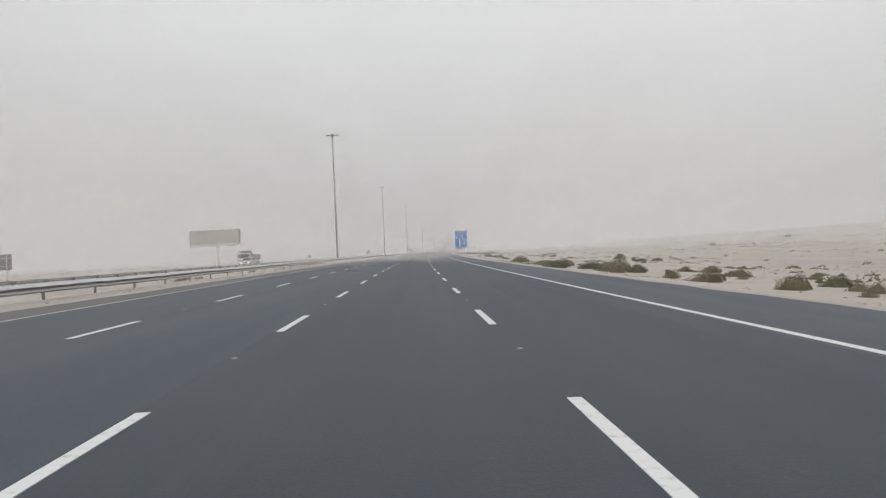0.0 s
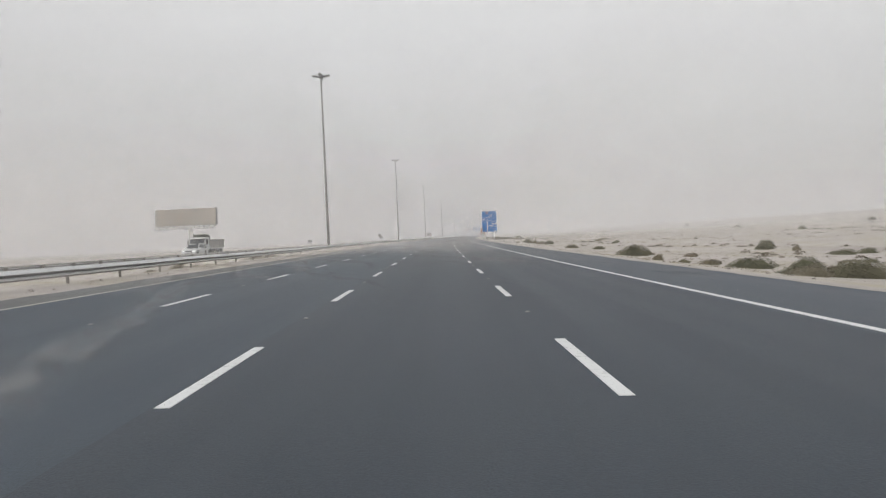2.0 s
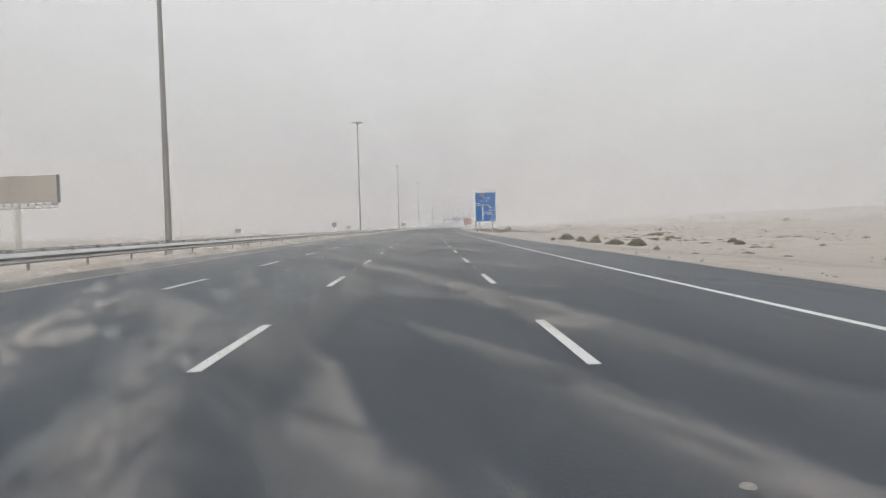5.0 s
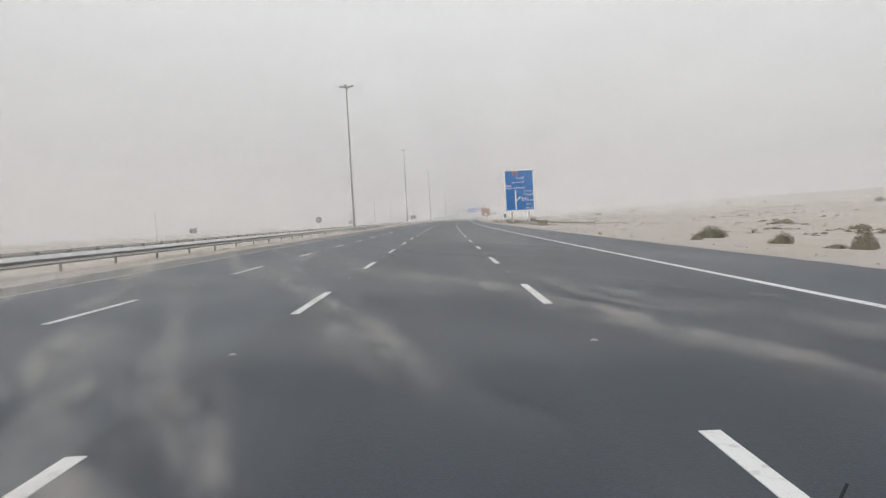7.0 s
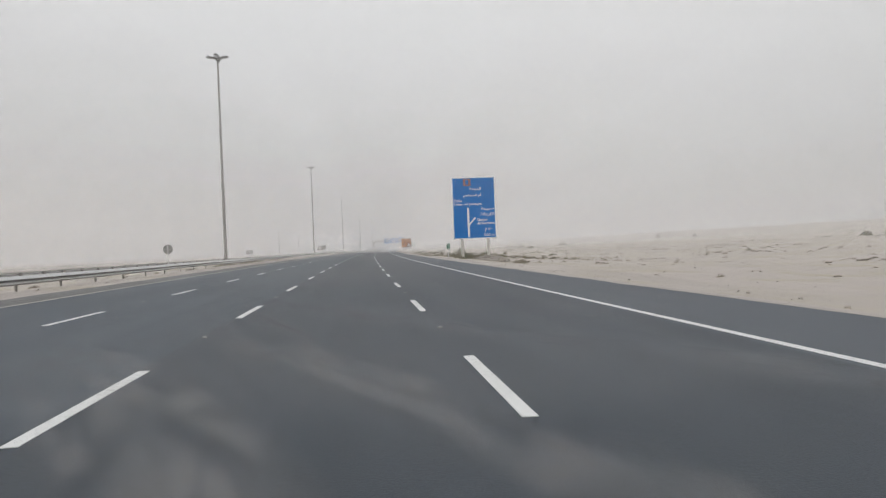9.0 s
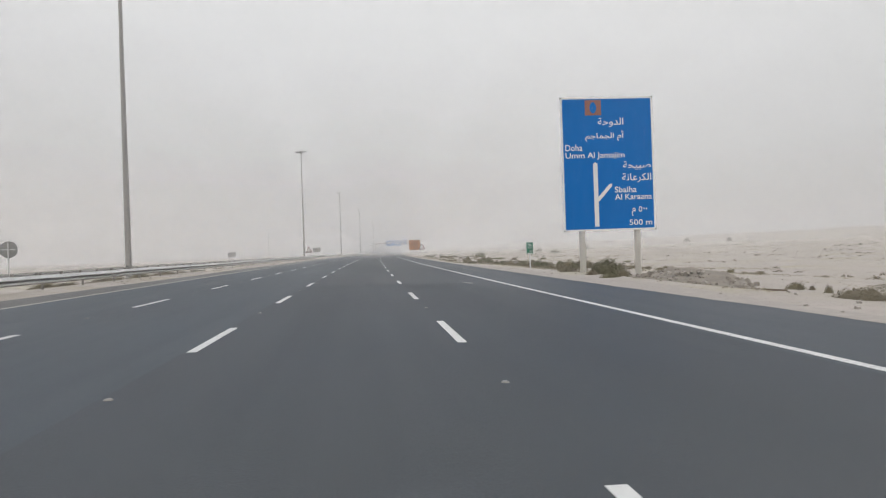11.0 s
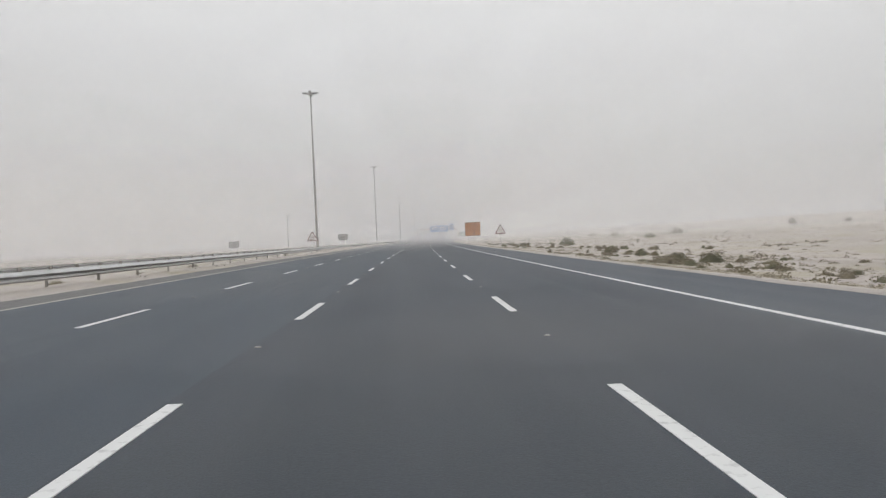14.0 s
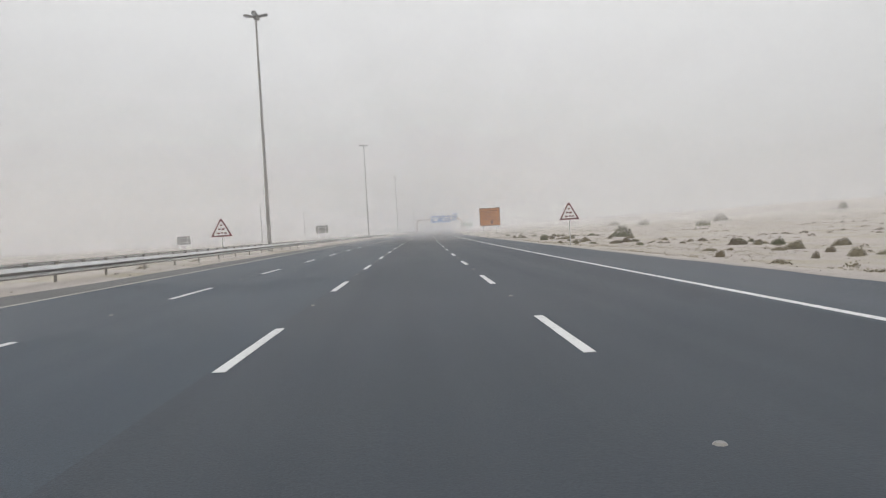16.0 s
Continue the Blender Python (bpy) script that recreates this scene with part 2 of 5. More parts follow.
GLASS = Nodes("tinted_glass", 0.06, 0, (0.02, 0.025, 0.03)).mat
HEADLAMP = Nodes("headlamp", 0.1, 0, (0.85, 0.87, 0.88)).mat
HEADLAMP.node_tree.nodes["Principled BSDF"].inputs["Emission Color"].default_value = (1, 0.98, 0.92, 1)
HEADLAMP.node_tree.nodes["Principled BSDF"].inputs["Emission Strength"].default_value = 0.6
RIM = painted("wheel_rim", (0.4, 0.4, 0.41), 0.35, amount=0.2, metal=0.6)
STUD = painted("road_stud_ceramic", (0.22, 0.22, 0.215), 0.35, amount=0.4)
STONE = painted("grey_stone", (0.33, 0.31, 0.29), 0.9, amount=0.5)
RUBBLE = painted("grey_rubble_soil", (0.22, 0.2, 0.18), 0.95, amount=0.5)
SCRAP = painted("pale_plastic_scrap", (0.66, 0.65, 0.62), 0.5, amount=0.3)
LEAF_GREEN = make_leaf("green_shrub_leaf", (0.106, 0.108, 0.055), (0.155, 0.152, 0.085), (0.19, 0.168, 0.108))
LEAF_OLIVE = make_leaf("olive_shrub_leaf", (0.15, 0.133, 0.08), (0.215, 0.19, 0.122), (0.23, 0.195, 0.138))
LEAF_GRASS = make_leaf("dry_grass", (0.35, 0.318, 0.24), (0.45, 0.41, 0.32), (0.31, 0.28, 0.205))
LEAF_DRY = make_leaf("dry_shrub_twig", (0.165, 0.135, 0.093), (0.225, 0.186, 0.13), (0.13, 0.105, 0.075))
LEAF_SCRUB = make_leaf("low_plain_scrub", (0.15, 0.13, 0.092), (0.22, 0.19, 0.138), (0.18, 0.15, 0.108))
GRAVEL_VERGE = painted("gravelly_verge", (0.34, 0.308, 0.285), 0.95, (0.49, 0.445, 0.41), 0.85)
STEM = Nodes("shrub_stem", 0.9, 0, (0.16, 0.12, 0.085)).mat

# ---------- building helpers ----------
def box(bm, centre, size, bevel=0.0, turn=None):
    m = Matrix.Translation(centre) @ (turn or Matrix()) @ Matrix.Diagonal((*size, 1))
    made = bmesh.ops.create_cube(bm, size=1.0, matrix=m)["verts"]
    if bevel:
        edges = list({e for v in made for e in v.link_edges})
        bmesh.ops.bevel(bm, geom=edges, offset=bevel, segments=2, affect="EDGES", profile=0.6)


def rod(bm, a, b, r0, r1=None, seg=10):
    a, b = Vector(a), Vector(b)
    d = b - a
    m = Matrix.Translation((a + b) / 2) @ d.to_track_quat("Z", "Y").to_matrix().to_4x4()
    bmesh.ops.create_cone(bm, cap_ends=True, segments=seg, radius1=r0, radius2=r0 if r1 is None else r1, depth=d.length, matrix=m)


def slab(bm, outline, axis, a, b, bevel=0.0):
    """An outline in two axes, pushed along the third from a to b."""
    def put(p, w):
        return {"x": (w, p[0], p[1]), "y": (p[0], w, p[1]), "z": (p[0], p[1], w)}[axis]

    low, high = [bm.verts.new(put(p, a)) for p in outline], [bm.verts.new(put(p, b)) for p in outline]
    n = len(outline)
    faces = [bm.faces.new(low[::-1]), bm.faces.new(high)]
    for i in range(n):
        faces.append(bm.faces.new((low[i], low[(i + 1) % n], high[(i + 1) % n], high[i])))
    bmesh.ops.recalc_face_normals(bm, faces=faces)
    if bevel:
        edges = list({e for f in faces for e in f.edges})
        bmesh.ops.bevel(bm, geom=edges, offset=bevel, segments=2, affect="EDGES", profile=0.6)


def part(name, bm, material, parent, label="", smooth=False):
    """Links a bmesh as one mesh object under a thing or a part."""
    me = bpy.data.meshes.new(name)
    bm.to_mesh(me)
    bm.free()
    me.materials.append(material)
    if smooth:
        for p in me.polygons:
            p.use_smooth = True
    ob = new(name, me)
    ob.parent = parent
    return tagged(ob, label)


def mesh_of(name, verts, faces, material):
    me = bpy.data.meshes.new(name)
    me.from_pydata(verts, [], faces)
    me.materials.append(material)
    me.update()
    return me


def shared(name, me, parent, m):
    ob = new(name, me)
    ob.parent = parent
    ob.matrix_basis = m
    return ob


def one(make, *args, **kw):
    bm = bmesh.new()
    make(bm, *args, **kw)
    return bm


# ---------- heights ----------
PROFILE = ((-3000, -3.0), (-300, -1.6), (-120, -1.2), (-60, -0.8), (-47.6, -0.4), (-46.5, -0.33), (-46.3, -0.8), (-27.1, -0.6),
           (-26.8, -0.07), (-25.6, -0.1), (-19, -0.36), (-14.2, 0.1), (-13.1, 0.25), (-12.2, 0.25), (-11.35, 0.13), (-11.2, -0.25), (8.15, -0.5), (8.3, -0.14),
           (9.6, -0.26), (13, -0.66), (20, -1.05), (32, -1.5), (60, -1.5), (100, -0.8), (184, 0.9), (260, 4.4), (330, 7.6),
           (430, 8.3), (700, 6.0), (3000, 0.0))


def ground_height(lat, y):
    for (a, za), (b, zb) in zip(PROFILE, PROFILE[1:]):
        if lat <= b:
            z = za + (zb - za) * (lat - a) / (b - a)
            break
    if 8.4 < lat < 40.0 and 250.0 < y < 325.0:
        z += 0.3 * min((lat - 8.4) / 2.0, (40.0 - lat) / 20.0, 1.0) * min((y - 250.0) / 14.0, (325.0 - y) / 25.0, 1.0)
    off = max(lat - 9.0, -48.5 - lat, 0.0)
    if off > 0:
        rise = min(off / 12.0, 1.0)
        z += rise * (0.1 * noise.noise((lat / 2.6, y / 3.4, 0.3)) + 0.16 * noise.noise((lat / 9.0, y / 13.0, 4.1)))
        far = min(max(off - 30.0, 0.0) / 150.0, 1.0)
        z += far * (0.9 * noise.noise((lat / 45.0, y / 60.0, 8.0)) + 0.7 * noise.noise((lat / 150.0, y / 170.0, 2.0)))
    elif -25.0 < lat < -13.3:
        z += 0.05 * noise.noise((lat / 1.8, y / 2.6, 1.7))
    return z


def road_height(lat):
    return -FALL * lat


def opposite_height(lat):
    return -0.06 + 0.013 * (lat + 26.8)


def span(*stops):
    """Values from stop to stop, each stretch with its own step."""
    out = []
    for (a, step), (b, _) in zip(stops, stops[1:]):
        n = max(1, round((b - a) / step))
        out += [a + (b - a) * i / n for i in range(n)]
    return out + [stops[-1][0]]


# ---------- ground: one sheet to the horizon ----------
def build_ground():
    lats = span((-3000, 450), (-300, 60), (-120, 15), (-60, 4.2), (-47.6, 1.1), (-46.5, 0.2), (-46.3, 19.2), (-27.1, 0.3), (-26.8, 1.2),
                (-25.6, 1.3), (-13.1, 0.9), (-12.2, 0.85), (-11.35, 0.15), (-11.2, 19.35), (8.15, 0.15), (8.3, 0.65), (9.6, 0.85), (32, 2.8), (60, 5), (100, 8), (184, 12),
                (330, 20), (430, 45), (700, 300), (3000, 1))
    ys = span((-400, 60), (-40, 10), (10, 2.4), (470, 6), (640, 15), (1000, 60), (1600, 350), (4400, 1))
    verts = [at(lat, y, ground_height(lat, y)) for y in ys for lat in lats]
    n = len(lats)
    faces = [(j * n + i, j * n + i + 1, (j + 1) * n + i + 1, (j + 1) * n + i) for j in range(len(ys) - 1) for i in range(n - 1)]
    me = mesh_of("ground", verts, faces, SAND)
    for p in me.polygons:
        p.use_smooth = True
    tagged(new("ground", me), "pale desert sand with low relief and a long rise", "desert", kind="structure")


def build_strip(name, paving, left, height, label, thick=0.12, y0=-60.0, y1=1500.0, step=6.0):
    """A slab of paving that follows the bend, with real edges."""
    lats, kinds = [left], [0]
    for k, (right, _) in enumerate(paving):
        for i in range(3):
            lats.append(lats[-1] + (right - lats[-1]) / (3 - i))
            kinds.append(k)
    kinds.append(len(paving) - 1)
    ys = span((y0, step), (700, 25), (y1, 1))
    verts, faces = [], []
    for y in ys:
        row = [(left, height(left) - thick)] + [(lat, height(lat)) for lat in lats] + [(right, height(right) - thick)]
        verts += [at(lat, y, z) for lat, z in row]
    n = len(lats) + 2
    for j in range(len(ys) - 1):
        faces += [(j * n + i, j * n + i + 1, (j + 1) * n + i + 1, (j + 1) * n + i) for i in range(n - 1)]
    me = mesh_of(name, verts, faces, paving[0][1])
    for _, material in paving[1:]:
        me.materials.append(material)
    for p in me.polygons:
        p.material_index = kinds[p.index % (n - 1)]
    return tagged(new(name, me), label, "road", kind="structure")


def build_line(name, material, lat, width, height, parent, label, y0=-40.0, y1=900.0):
    ys = span((y0, 6.0), (y1, 1))
    verts, faces = [], []
    for y in ys:
        for dx, lift in ((-width / 2, 0.0), (-width / 2 + 0.006, 0.006), (width / 2 - 0.006, 0.006), (width / 2, 0.0)):
            verts.append(at(lat + dx, y, height(lat + dx) + lift))
    for j in range(len(ys) - 1):
        faces += [(j * 4 + i, j * 4 + i + 1, j * 4 + i + 5, j * 4 + i + 4) for i in range(3)]
    ob = new(name, mesh_of(name, verts, faces, material))
    ob.parent = parent
    return tagged(ob, label)


LINE_A, LINE_B, LINE_C, LINE_EDGE, LINE_YELLOW = 1.396, -2.254, -5.84, 5.24, -9.4

build_ground()
road = build_strip("road", ((-9.48, DUSTY_SHOULDER), (-2.35, ASPHALT_OLD), (5.05, ASPHALT), (8.28, SHOULDER)), -11.3, road_height, "four-lane dark grey asphalt carriageway with wide shoulders")
opposite_road = build_strip("opposite_road", ((-43.0, SHOULDER), (-26.9, ASPHALT_OLD)), -46.45, opposite_height, "grey asphalt carriageway for the oncoming traffic", step=12.0)
build_line("edge_line", WHITE_LINE, LINE_EDGE, 0.14, road_height, road, "solid white edge line")
build_line("edge_line", YELLOW_LINE, LINE_YELLOW, 0.12, road_height, road, "worn yellow edge line")
build_line("edge_line", YELLOW_LINE, -28.7, 0.14, opposite_height, opposite_road, "worn yellow edge line")
build_line("edge_line", WHITE_LINE, -43.3, 0.16, opposite_height, opposite_road, "solid white edge line")


def build_road_marks():
    """Lane dashes three metres long every nine, with a stud in the middle of each gap."""
    bm = bmesh.new()
    box(bm, (0, 1.5, 0), (0.127, 3.0, 0.012))
    dash = bpy.data.meshes.new("lane_dash")
    bm.to_mesh(dash)
    bm.free()
    dash.materials.append(WHITE_LINE)
    bm = bmesh.new()
    bmesh.ops.create_cone(bm, cap_ends=True, segments=8, radius1=0.045, radius2=0.03, depth=0.014, matrix=Matrix.Translation((0, 0, 0.007)))
    stud = bpy.data.meshes.new("road_stud")
    bm.to_mesh(stud)
    bm.free()
    stud.materials.append(STUD)
    tilt = math.degrees(math.atan(FALL))
    for lat in (LINE_A, LINE_B, LINE_C):
        for k in range(-1, 82):
            y = 3.784 + 9.0 * k
            shared("lane_dash", dash, road, place(lat, y, road_height(lat)) @ pose(0, 0, 0, 0, tilt, 0))
            if k < 55 and (lat, k) != (LINE_B, 38):
                shared("road_stud", stud, road, place(lat, y + 6.0, road_height(lat)) @ pose(0, 0, 0, 0, tilt, 0))
    for lat in (-32.3, -36.0, -39.6):
        for k in range(6, 56):
            shared("lane_dash", dash, opposite_road, place(lat, 3.784 + 9.0 * k, opposite_height(lat)))


def build_skid_mark():
    """One curved black tyre mark that swings across two lanes."""
    stops = [Vector(p) for p in ((-2.0, 147.4), (-3.1, 149.8), (-4.2, 152.7), (-4.74, 156.0), (-4.2, 159.3), (-2.4, 162.8), (-0.6, 165.0), (1.9, 168.2))]
    line = []
    for i in range(len(stops) - 1):
        p0, p1, p2, p3 = stops[max(i - 1, 0)], stops[i], stops[i + 1], stops[min(i + 2, len(stops) - 1)]
        for k in range(8):
            u = k / 8
            line.append(0.5 * (2 * p1 + (p2 - p0) * u + (2 * p0 - 5 * p1 + 4 * p2 - p3) * u * u + (3 * p1 - p0 - 3 * p2 + p3) * u ** 3))
    verts, faces = [], []
    for i, p in enumerate(line):
        d = (line[min(i + 1, len(line) - 1)] - line[max(i - 1, 0)]).normalized()
        side = Vector((d.y, -d.x)) * (0.055 if i < 30 else 0.045) * (1 + 0.25 * noise.noise((i * 0.7, 0, 0))) * min(1.0, 0.15 + 0.1 * i, 0.15 + 0.06 * (len(line) - 1 - i))
        for s in (-1, 1):
            q = p + side * s
            verts.append(at(q.x, q.y, road_height(q.x) + 0.004))
    faces = [(2 * i, 2 * i + 1, 2 * i + 3, 2 * i + 2) for i in range(len(line) - 1)]
    ob = new("tyre_mark", mesh_of("tyre_mark", verts, faces, RUBBER))
    ob.parent = road
    tagged(ob, "curved black tyre mark")


def build_drift(name, edge, inward, height, seed, label):
    """Blown sand that creeps over the paving's edge with a ragged border."""
    verts, faces = [], []
    ys = span((-30, 0.8), (480, 6), (900, 1))
    for y in ys:
        reach = 0.16 + 0.2 * noise.noise((y / 5.0, seed, 0)) + 0.12 * noise.noise((y / 1.3, seed, 4)) + 0.35 * max(0.0, noise.noise((y / 31.0, seed, 7)))
        lip = edge + inward * max(reach, 0.02)
        verts += [at(edge - inward * 0.5, y, height(edge) - 0.06), at(edge - inward * 0.02, y, height(edge) + 0.02), at((edge + lip) / 2, y, height((edge + lip) / 2) + 0.014), at(lip, y, height(lip) + 0.003)]
    for j in range(len(ys) - 1):
        faces += [(j * 4 + i, j * 4 + i + 1, j * 4 + i + 5, j * 4 + i + 4) for i in range(3)]
    tagged(new(name, mesh_of(name, verts, faces, SAND)), label, "sand", kind="stuff")


def build_gravel_verge():
    """A strip of grey gravel between the shoulder and the sand, ragged on both sides."""
    verts, faces = [], []
    ys = span((-30, 0.7), (480, 6), (900, 1))
    for y in ys:
        inner = 8.26 - max(0.02, 0.08 + 0.14 * noise.noise((y / 3.0, 2.0, 0)) + 0.07 * noise.noise((y / 0.9, 2.0, 4)))
        outer = 9.75 + 0.7 * noise.noise((y / 11.0, 7.0, 0)) + 0.25 * noise.noise((y / 2.2, 7.0, 3))
        verts += [at(inner, y, road_height(inner) + 0.004), at(8.36, y, road_height(8.28) + 0.012), at((8.4 + outer) / 2, y, ground_height((8.4 + outer) / 2, y) + 0.03), at(outer, y, ground_height(outer, y) - 0.02)]
    for j in range(len(ys) - 1):
        faces += [(j * 4 + i, j * 4 + i + 1, j * 4 + i + 5, j * 4 + i + 4) for i in range(3)]
    tagged(new("gravel_verge", mesh_of("gravel_verge", verts, faces, GRAVEL_VERGE)), "ragged strip of grey gravel along the shoulder", "gravel", kind="stuff")


build_road_marks()
build_skid_mark()
build_gravel_verge()
build_drift("sand_drift", -11.3, 1, road_height, 5.0, "ragged drift of pale sand over the inner paving edge")

# ---------- guardrails along the median ----------
def build_guardrail(lat, side, base, y0, y1, label):
    """Steel beam on posts; side is +1 where the beam faces right."""
    root = tagged(new("guardrail"), label, "guardrail", "median guardrails")
    pitch = 3.81
    outline = [(-0.01, 0.0), (0.0, 0.008), (0.09, 0.058), (0.095, 0.07), (0.09, 0.082), (-0.005, 0.132), (-0.01, 0.14), (-0.005, 0.148), (0.09, 0.208), (0.095, 0.22),
               (0.09, 0.232), (0.0, 0.325), (-0.01, 0.335)]
    ring = [(side * x, z) for x, z in outline] + [(side * (x - 0.006), z) for x, z in outline[::-1]]
    bm = bmesh.new()
    slab(bm, ring, "y", -0.03, 2 * pitch + 0.03)
    beam = bpy.data.meshes.new("beam")
    bm.to_mesh(beam)
    bm.free()
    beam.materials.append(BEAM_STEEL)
    bm = bmesh.new()
    h = 0.71
    box(bm, (0, 0, h / 2 - 0.15), (0.01, 0.08, h + 0.25))
    box(bm, (side * 0.035, 0.036, h / 2 - 0.15), (0.06, 0.008, h + 0.25))
    box(bm, (side * 0.035, -0.036, h / 2 - 0.15), (0.06, 0.008, h + 0.25))
    box(bm, (side * 0.15, 0, 0.54), (0.17, 0.1, 0.26), 0.008)
    rod(bm, (side * 0.23, 0, 0.54), (side * 0.26, 0, 0.54), 0.016, seg=6)
    post = bpy.data.meshes.new("post")
    bm.to_mesh(post)
    bm.free()
    post.materials.append(POST_STEEL)
    rng = random.Random(5)
    count = int((y1 - y0) / pitch)
    for k in range(count):
        y = y0 + k * pitch
        foot = y if y < 307.0 else 308.3 + (k - 81) * 3.746
        shared("post", post, root, place(lat, foot, base) @ pose(0, 0, 0, rng.uniform(-1, 1), rng.uniform(-1.2, 1.2), rng.uniform(-2, 2)))
        if k % 2 == 0:
            shared("beam", beam, root, place(lat + side * 0.235, y, base + 0.38 + rng.uniform(-0.012, 0.012)))


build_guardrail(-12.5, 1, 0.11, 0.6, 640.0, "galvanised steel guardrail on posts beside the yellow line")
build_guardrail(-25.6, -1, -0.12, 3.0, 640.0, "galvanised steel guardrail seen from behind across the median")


# ---------- tall lighting masts in the median ----------
def build_mast():
    root = tagged(new("lighting_mast"), "tall tapered grey steel lighting mast with four lamps", "street lamp", "median lighting masts")
    bm = bmesh.new()
    for z0, z1, r0, r1 in ((0.05, 9.5, 0.25, 0.21), (9.4, 19.0, 0.203, 0.16), (18.9, 28.2, 0.153, 0.122)):
        rod(bm, (0, 0, z0), (0, 0, z1), r0, r1, 16)
    part("shaft", bm, MAST_STEEL, root, smooth=False)
    bm = bmesh.new()
    box(bm, (0, 0, 0.03), (0.9, 0.9, 0.06), 0.01)
    for i in range(8):
        a = math.tau * i / 8
        rod(bm, (0.38 * math.cos(a), 0.38 * math.sin(a), 0.05), (0.38 * math.cos(a), 0.38 * math.sin(a), 0.16), 0.03, seg=6)
    part("base_plate", bm, MAST_STEEL, root)
    part("footing", one(box, (0, 0, -0.16), (1.4, 1.4, 0.36), 0.03), CONCRETE, root, "dusty concrete footing")
    part("access_door", one(box, (0.0, -0.29, 0.95), (0.2, 0.03, 0.6), 0.01), LAMP_GREY, root)
    bm = bmesh.new()
    rod(bm, (0, 0, 28.0), (0, 0, 28.55), 0.28, 0.34, 14)
    rod(bm, (0, 0, 28.55), (0, 0, 28.72), 0.34, 0.16, 14)
    rod(bm, (0.26, 0.0, 27.85), (0.26, 0, 28.1), 0.11, 0.11, 10)
    part("hub", bm, LAMP_GREY, root)
    for i in range(4):
        m = pose(0, 0, 28.3, 0, 0, 90 * i) @ pose(0.28, 0, 0, 0, -9, 0)
        bm = bmesh.new()
        outline = [(0.0, 0.05), (0.25, 0.16), (0.6, 0.3), (0.95, 0.27), (1.2, 0.14), (1.22, 0.0), (1.2, -0.14), (0.95, -0.27), (0.6, -0.3), (0.25, -0.16), (0.0, -0.05)]
        slab(bm, outline, "z", -0.09, 0.17, 0.05)
        rod(bm, (-0.2, 0, 0.0), (0.2, 0, 0.02), 0.05, seg=8)
        bmesh.ops.transform(bm, matrix=m, verts=bm.verts)
        lamp = part("lamp", bm, LAMP_GREY, root)
        bm = bmesh.new()
        box(bm, (0.72, 0, -0.1), (0.66, 0.4, 0.03), 0.008)
        bmesh.ops.transform(bm, matrix=m, verts=bm.verts)
        part("lamp_glass", bm, LAMP_GLASS, lamp)
    return root


mast = build_mast()
TALLER = Matrix.Diagonal((1, 1, 1.009, 1))
mast.matrix_basis = place(-19.1, 175.3, -0.42, 3) @ TALLER
for k in (1, 2, 3, 4, 5, 6):
    copy_thing(mast, place(-19.1, 174.7 + 130.0 * k, -0.42, (7 * k) % 5 - 2) @ TALLER)


# ---------- signs ----------
def flat_outline(text):
    """The built-in font's outline of a line of writing, as a mesh."""
    curve = bpy.data.curves.new("writing", "FONT")
    curve.body, curve.offset, curve.extrude, curve.resolution_u = text, 0.012, 0.0, 3
    ob = new("writing", curve)
    bpy.context.view_layer.update()
    me = bpy.data.meshes.new_from_object(ob.evaluated_get(bpy.context.evaluated_depsgraph_get()))
    bpy.data.objects.remove(ob)
    bpy.data.curves.remove(curve)
    return me


def lettering(name, text, parent, material, x0, x1, z0, z1, y):
    """Writing that fills a box on a panel that faces -y, each word a mesh of its own."""
    me = flat_outline(text)
    co = [v.co.copy() for v in me.vertices]
    ax, bx = min(c.x for c in co), max(c.x for c in co)
    az, bz = min(c.y for c in co), max(c.y for c in co)
    spot = [(x0 + (c.x - ax) / (bx - ax) * (x1 - x0), y, z0 + (c.y - az) / (bz - az) * (z1 - z0)) for c in co]
    faces = sorted((tuple(p.vertices) for p in me.polygons), key=lambda f: min(spot[k][0] for k in f))
    bpy.data.meshes.remove(me)
    words, reach = [], -1e9
    for f in faces:
        if min(spot[k][0] for k in f) > reach + 0.2 * (z1 - z0):
            words.append([])
        words[-1].append(f)
        reach = max(reach, max(spot[k][0] for k in f))
    for word in words:
        used = sorted({k for f in word for k in f})
        index = {k: i for i, k in enumerate(used)}
        ob = new(name, mesh_of(name, [spot[k] for k in used], [tuple(index[k] for k in f) for f in word], material))
        ob.parent = parent


def bar(bm, x0, x1, z0, z1, y, depth=0.004):
    box(bm, ((x0 + x1) / 2, y, (z0 + z1) / 2), (x1 - x0, depth, z1 - z0))


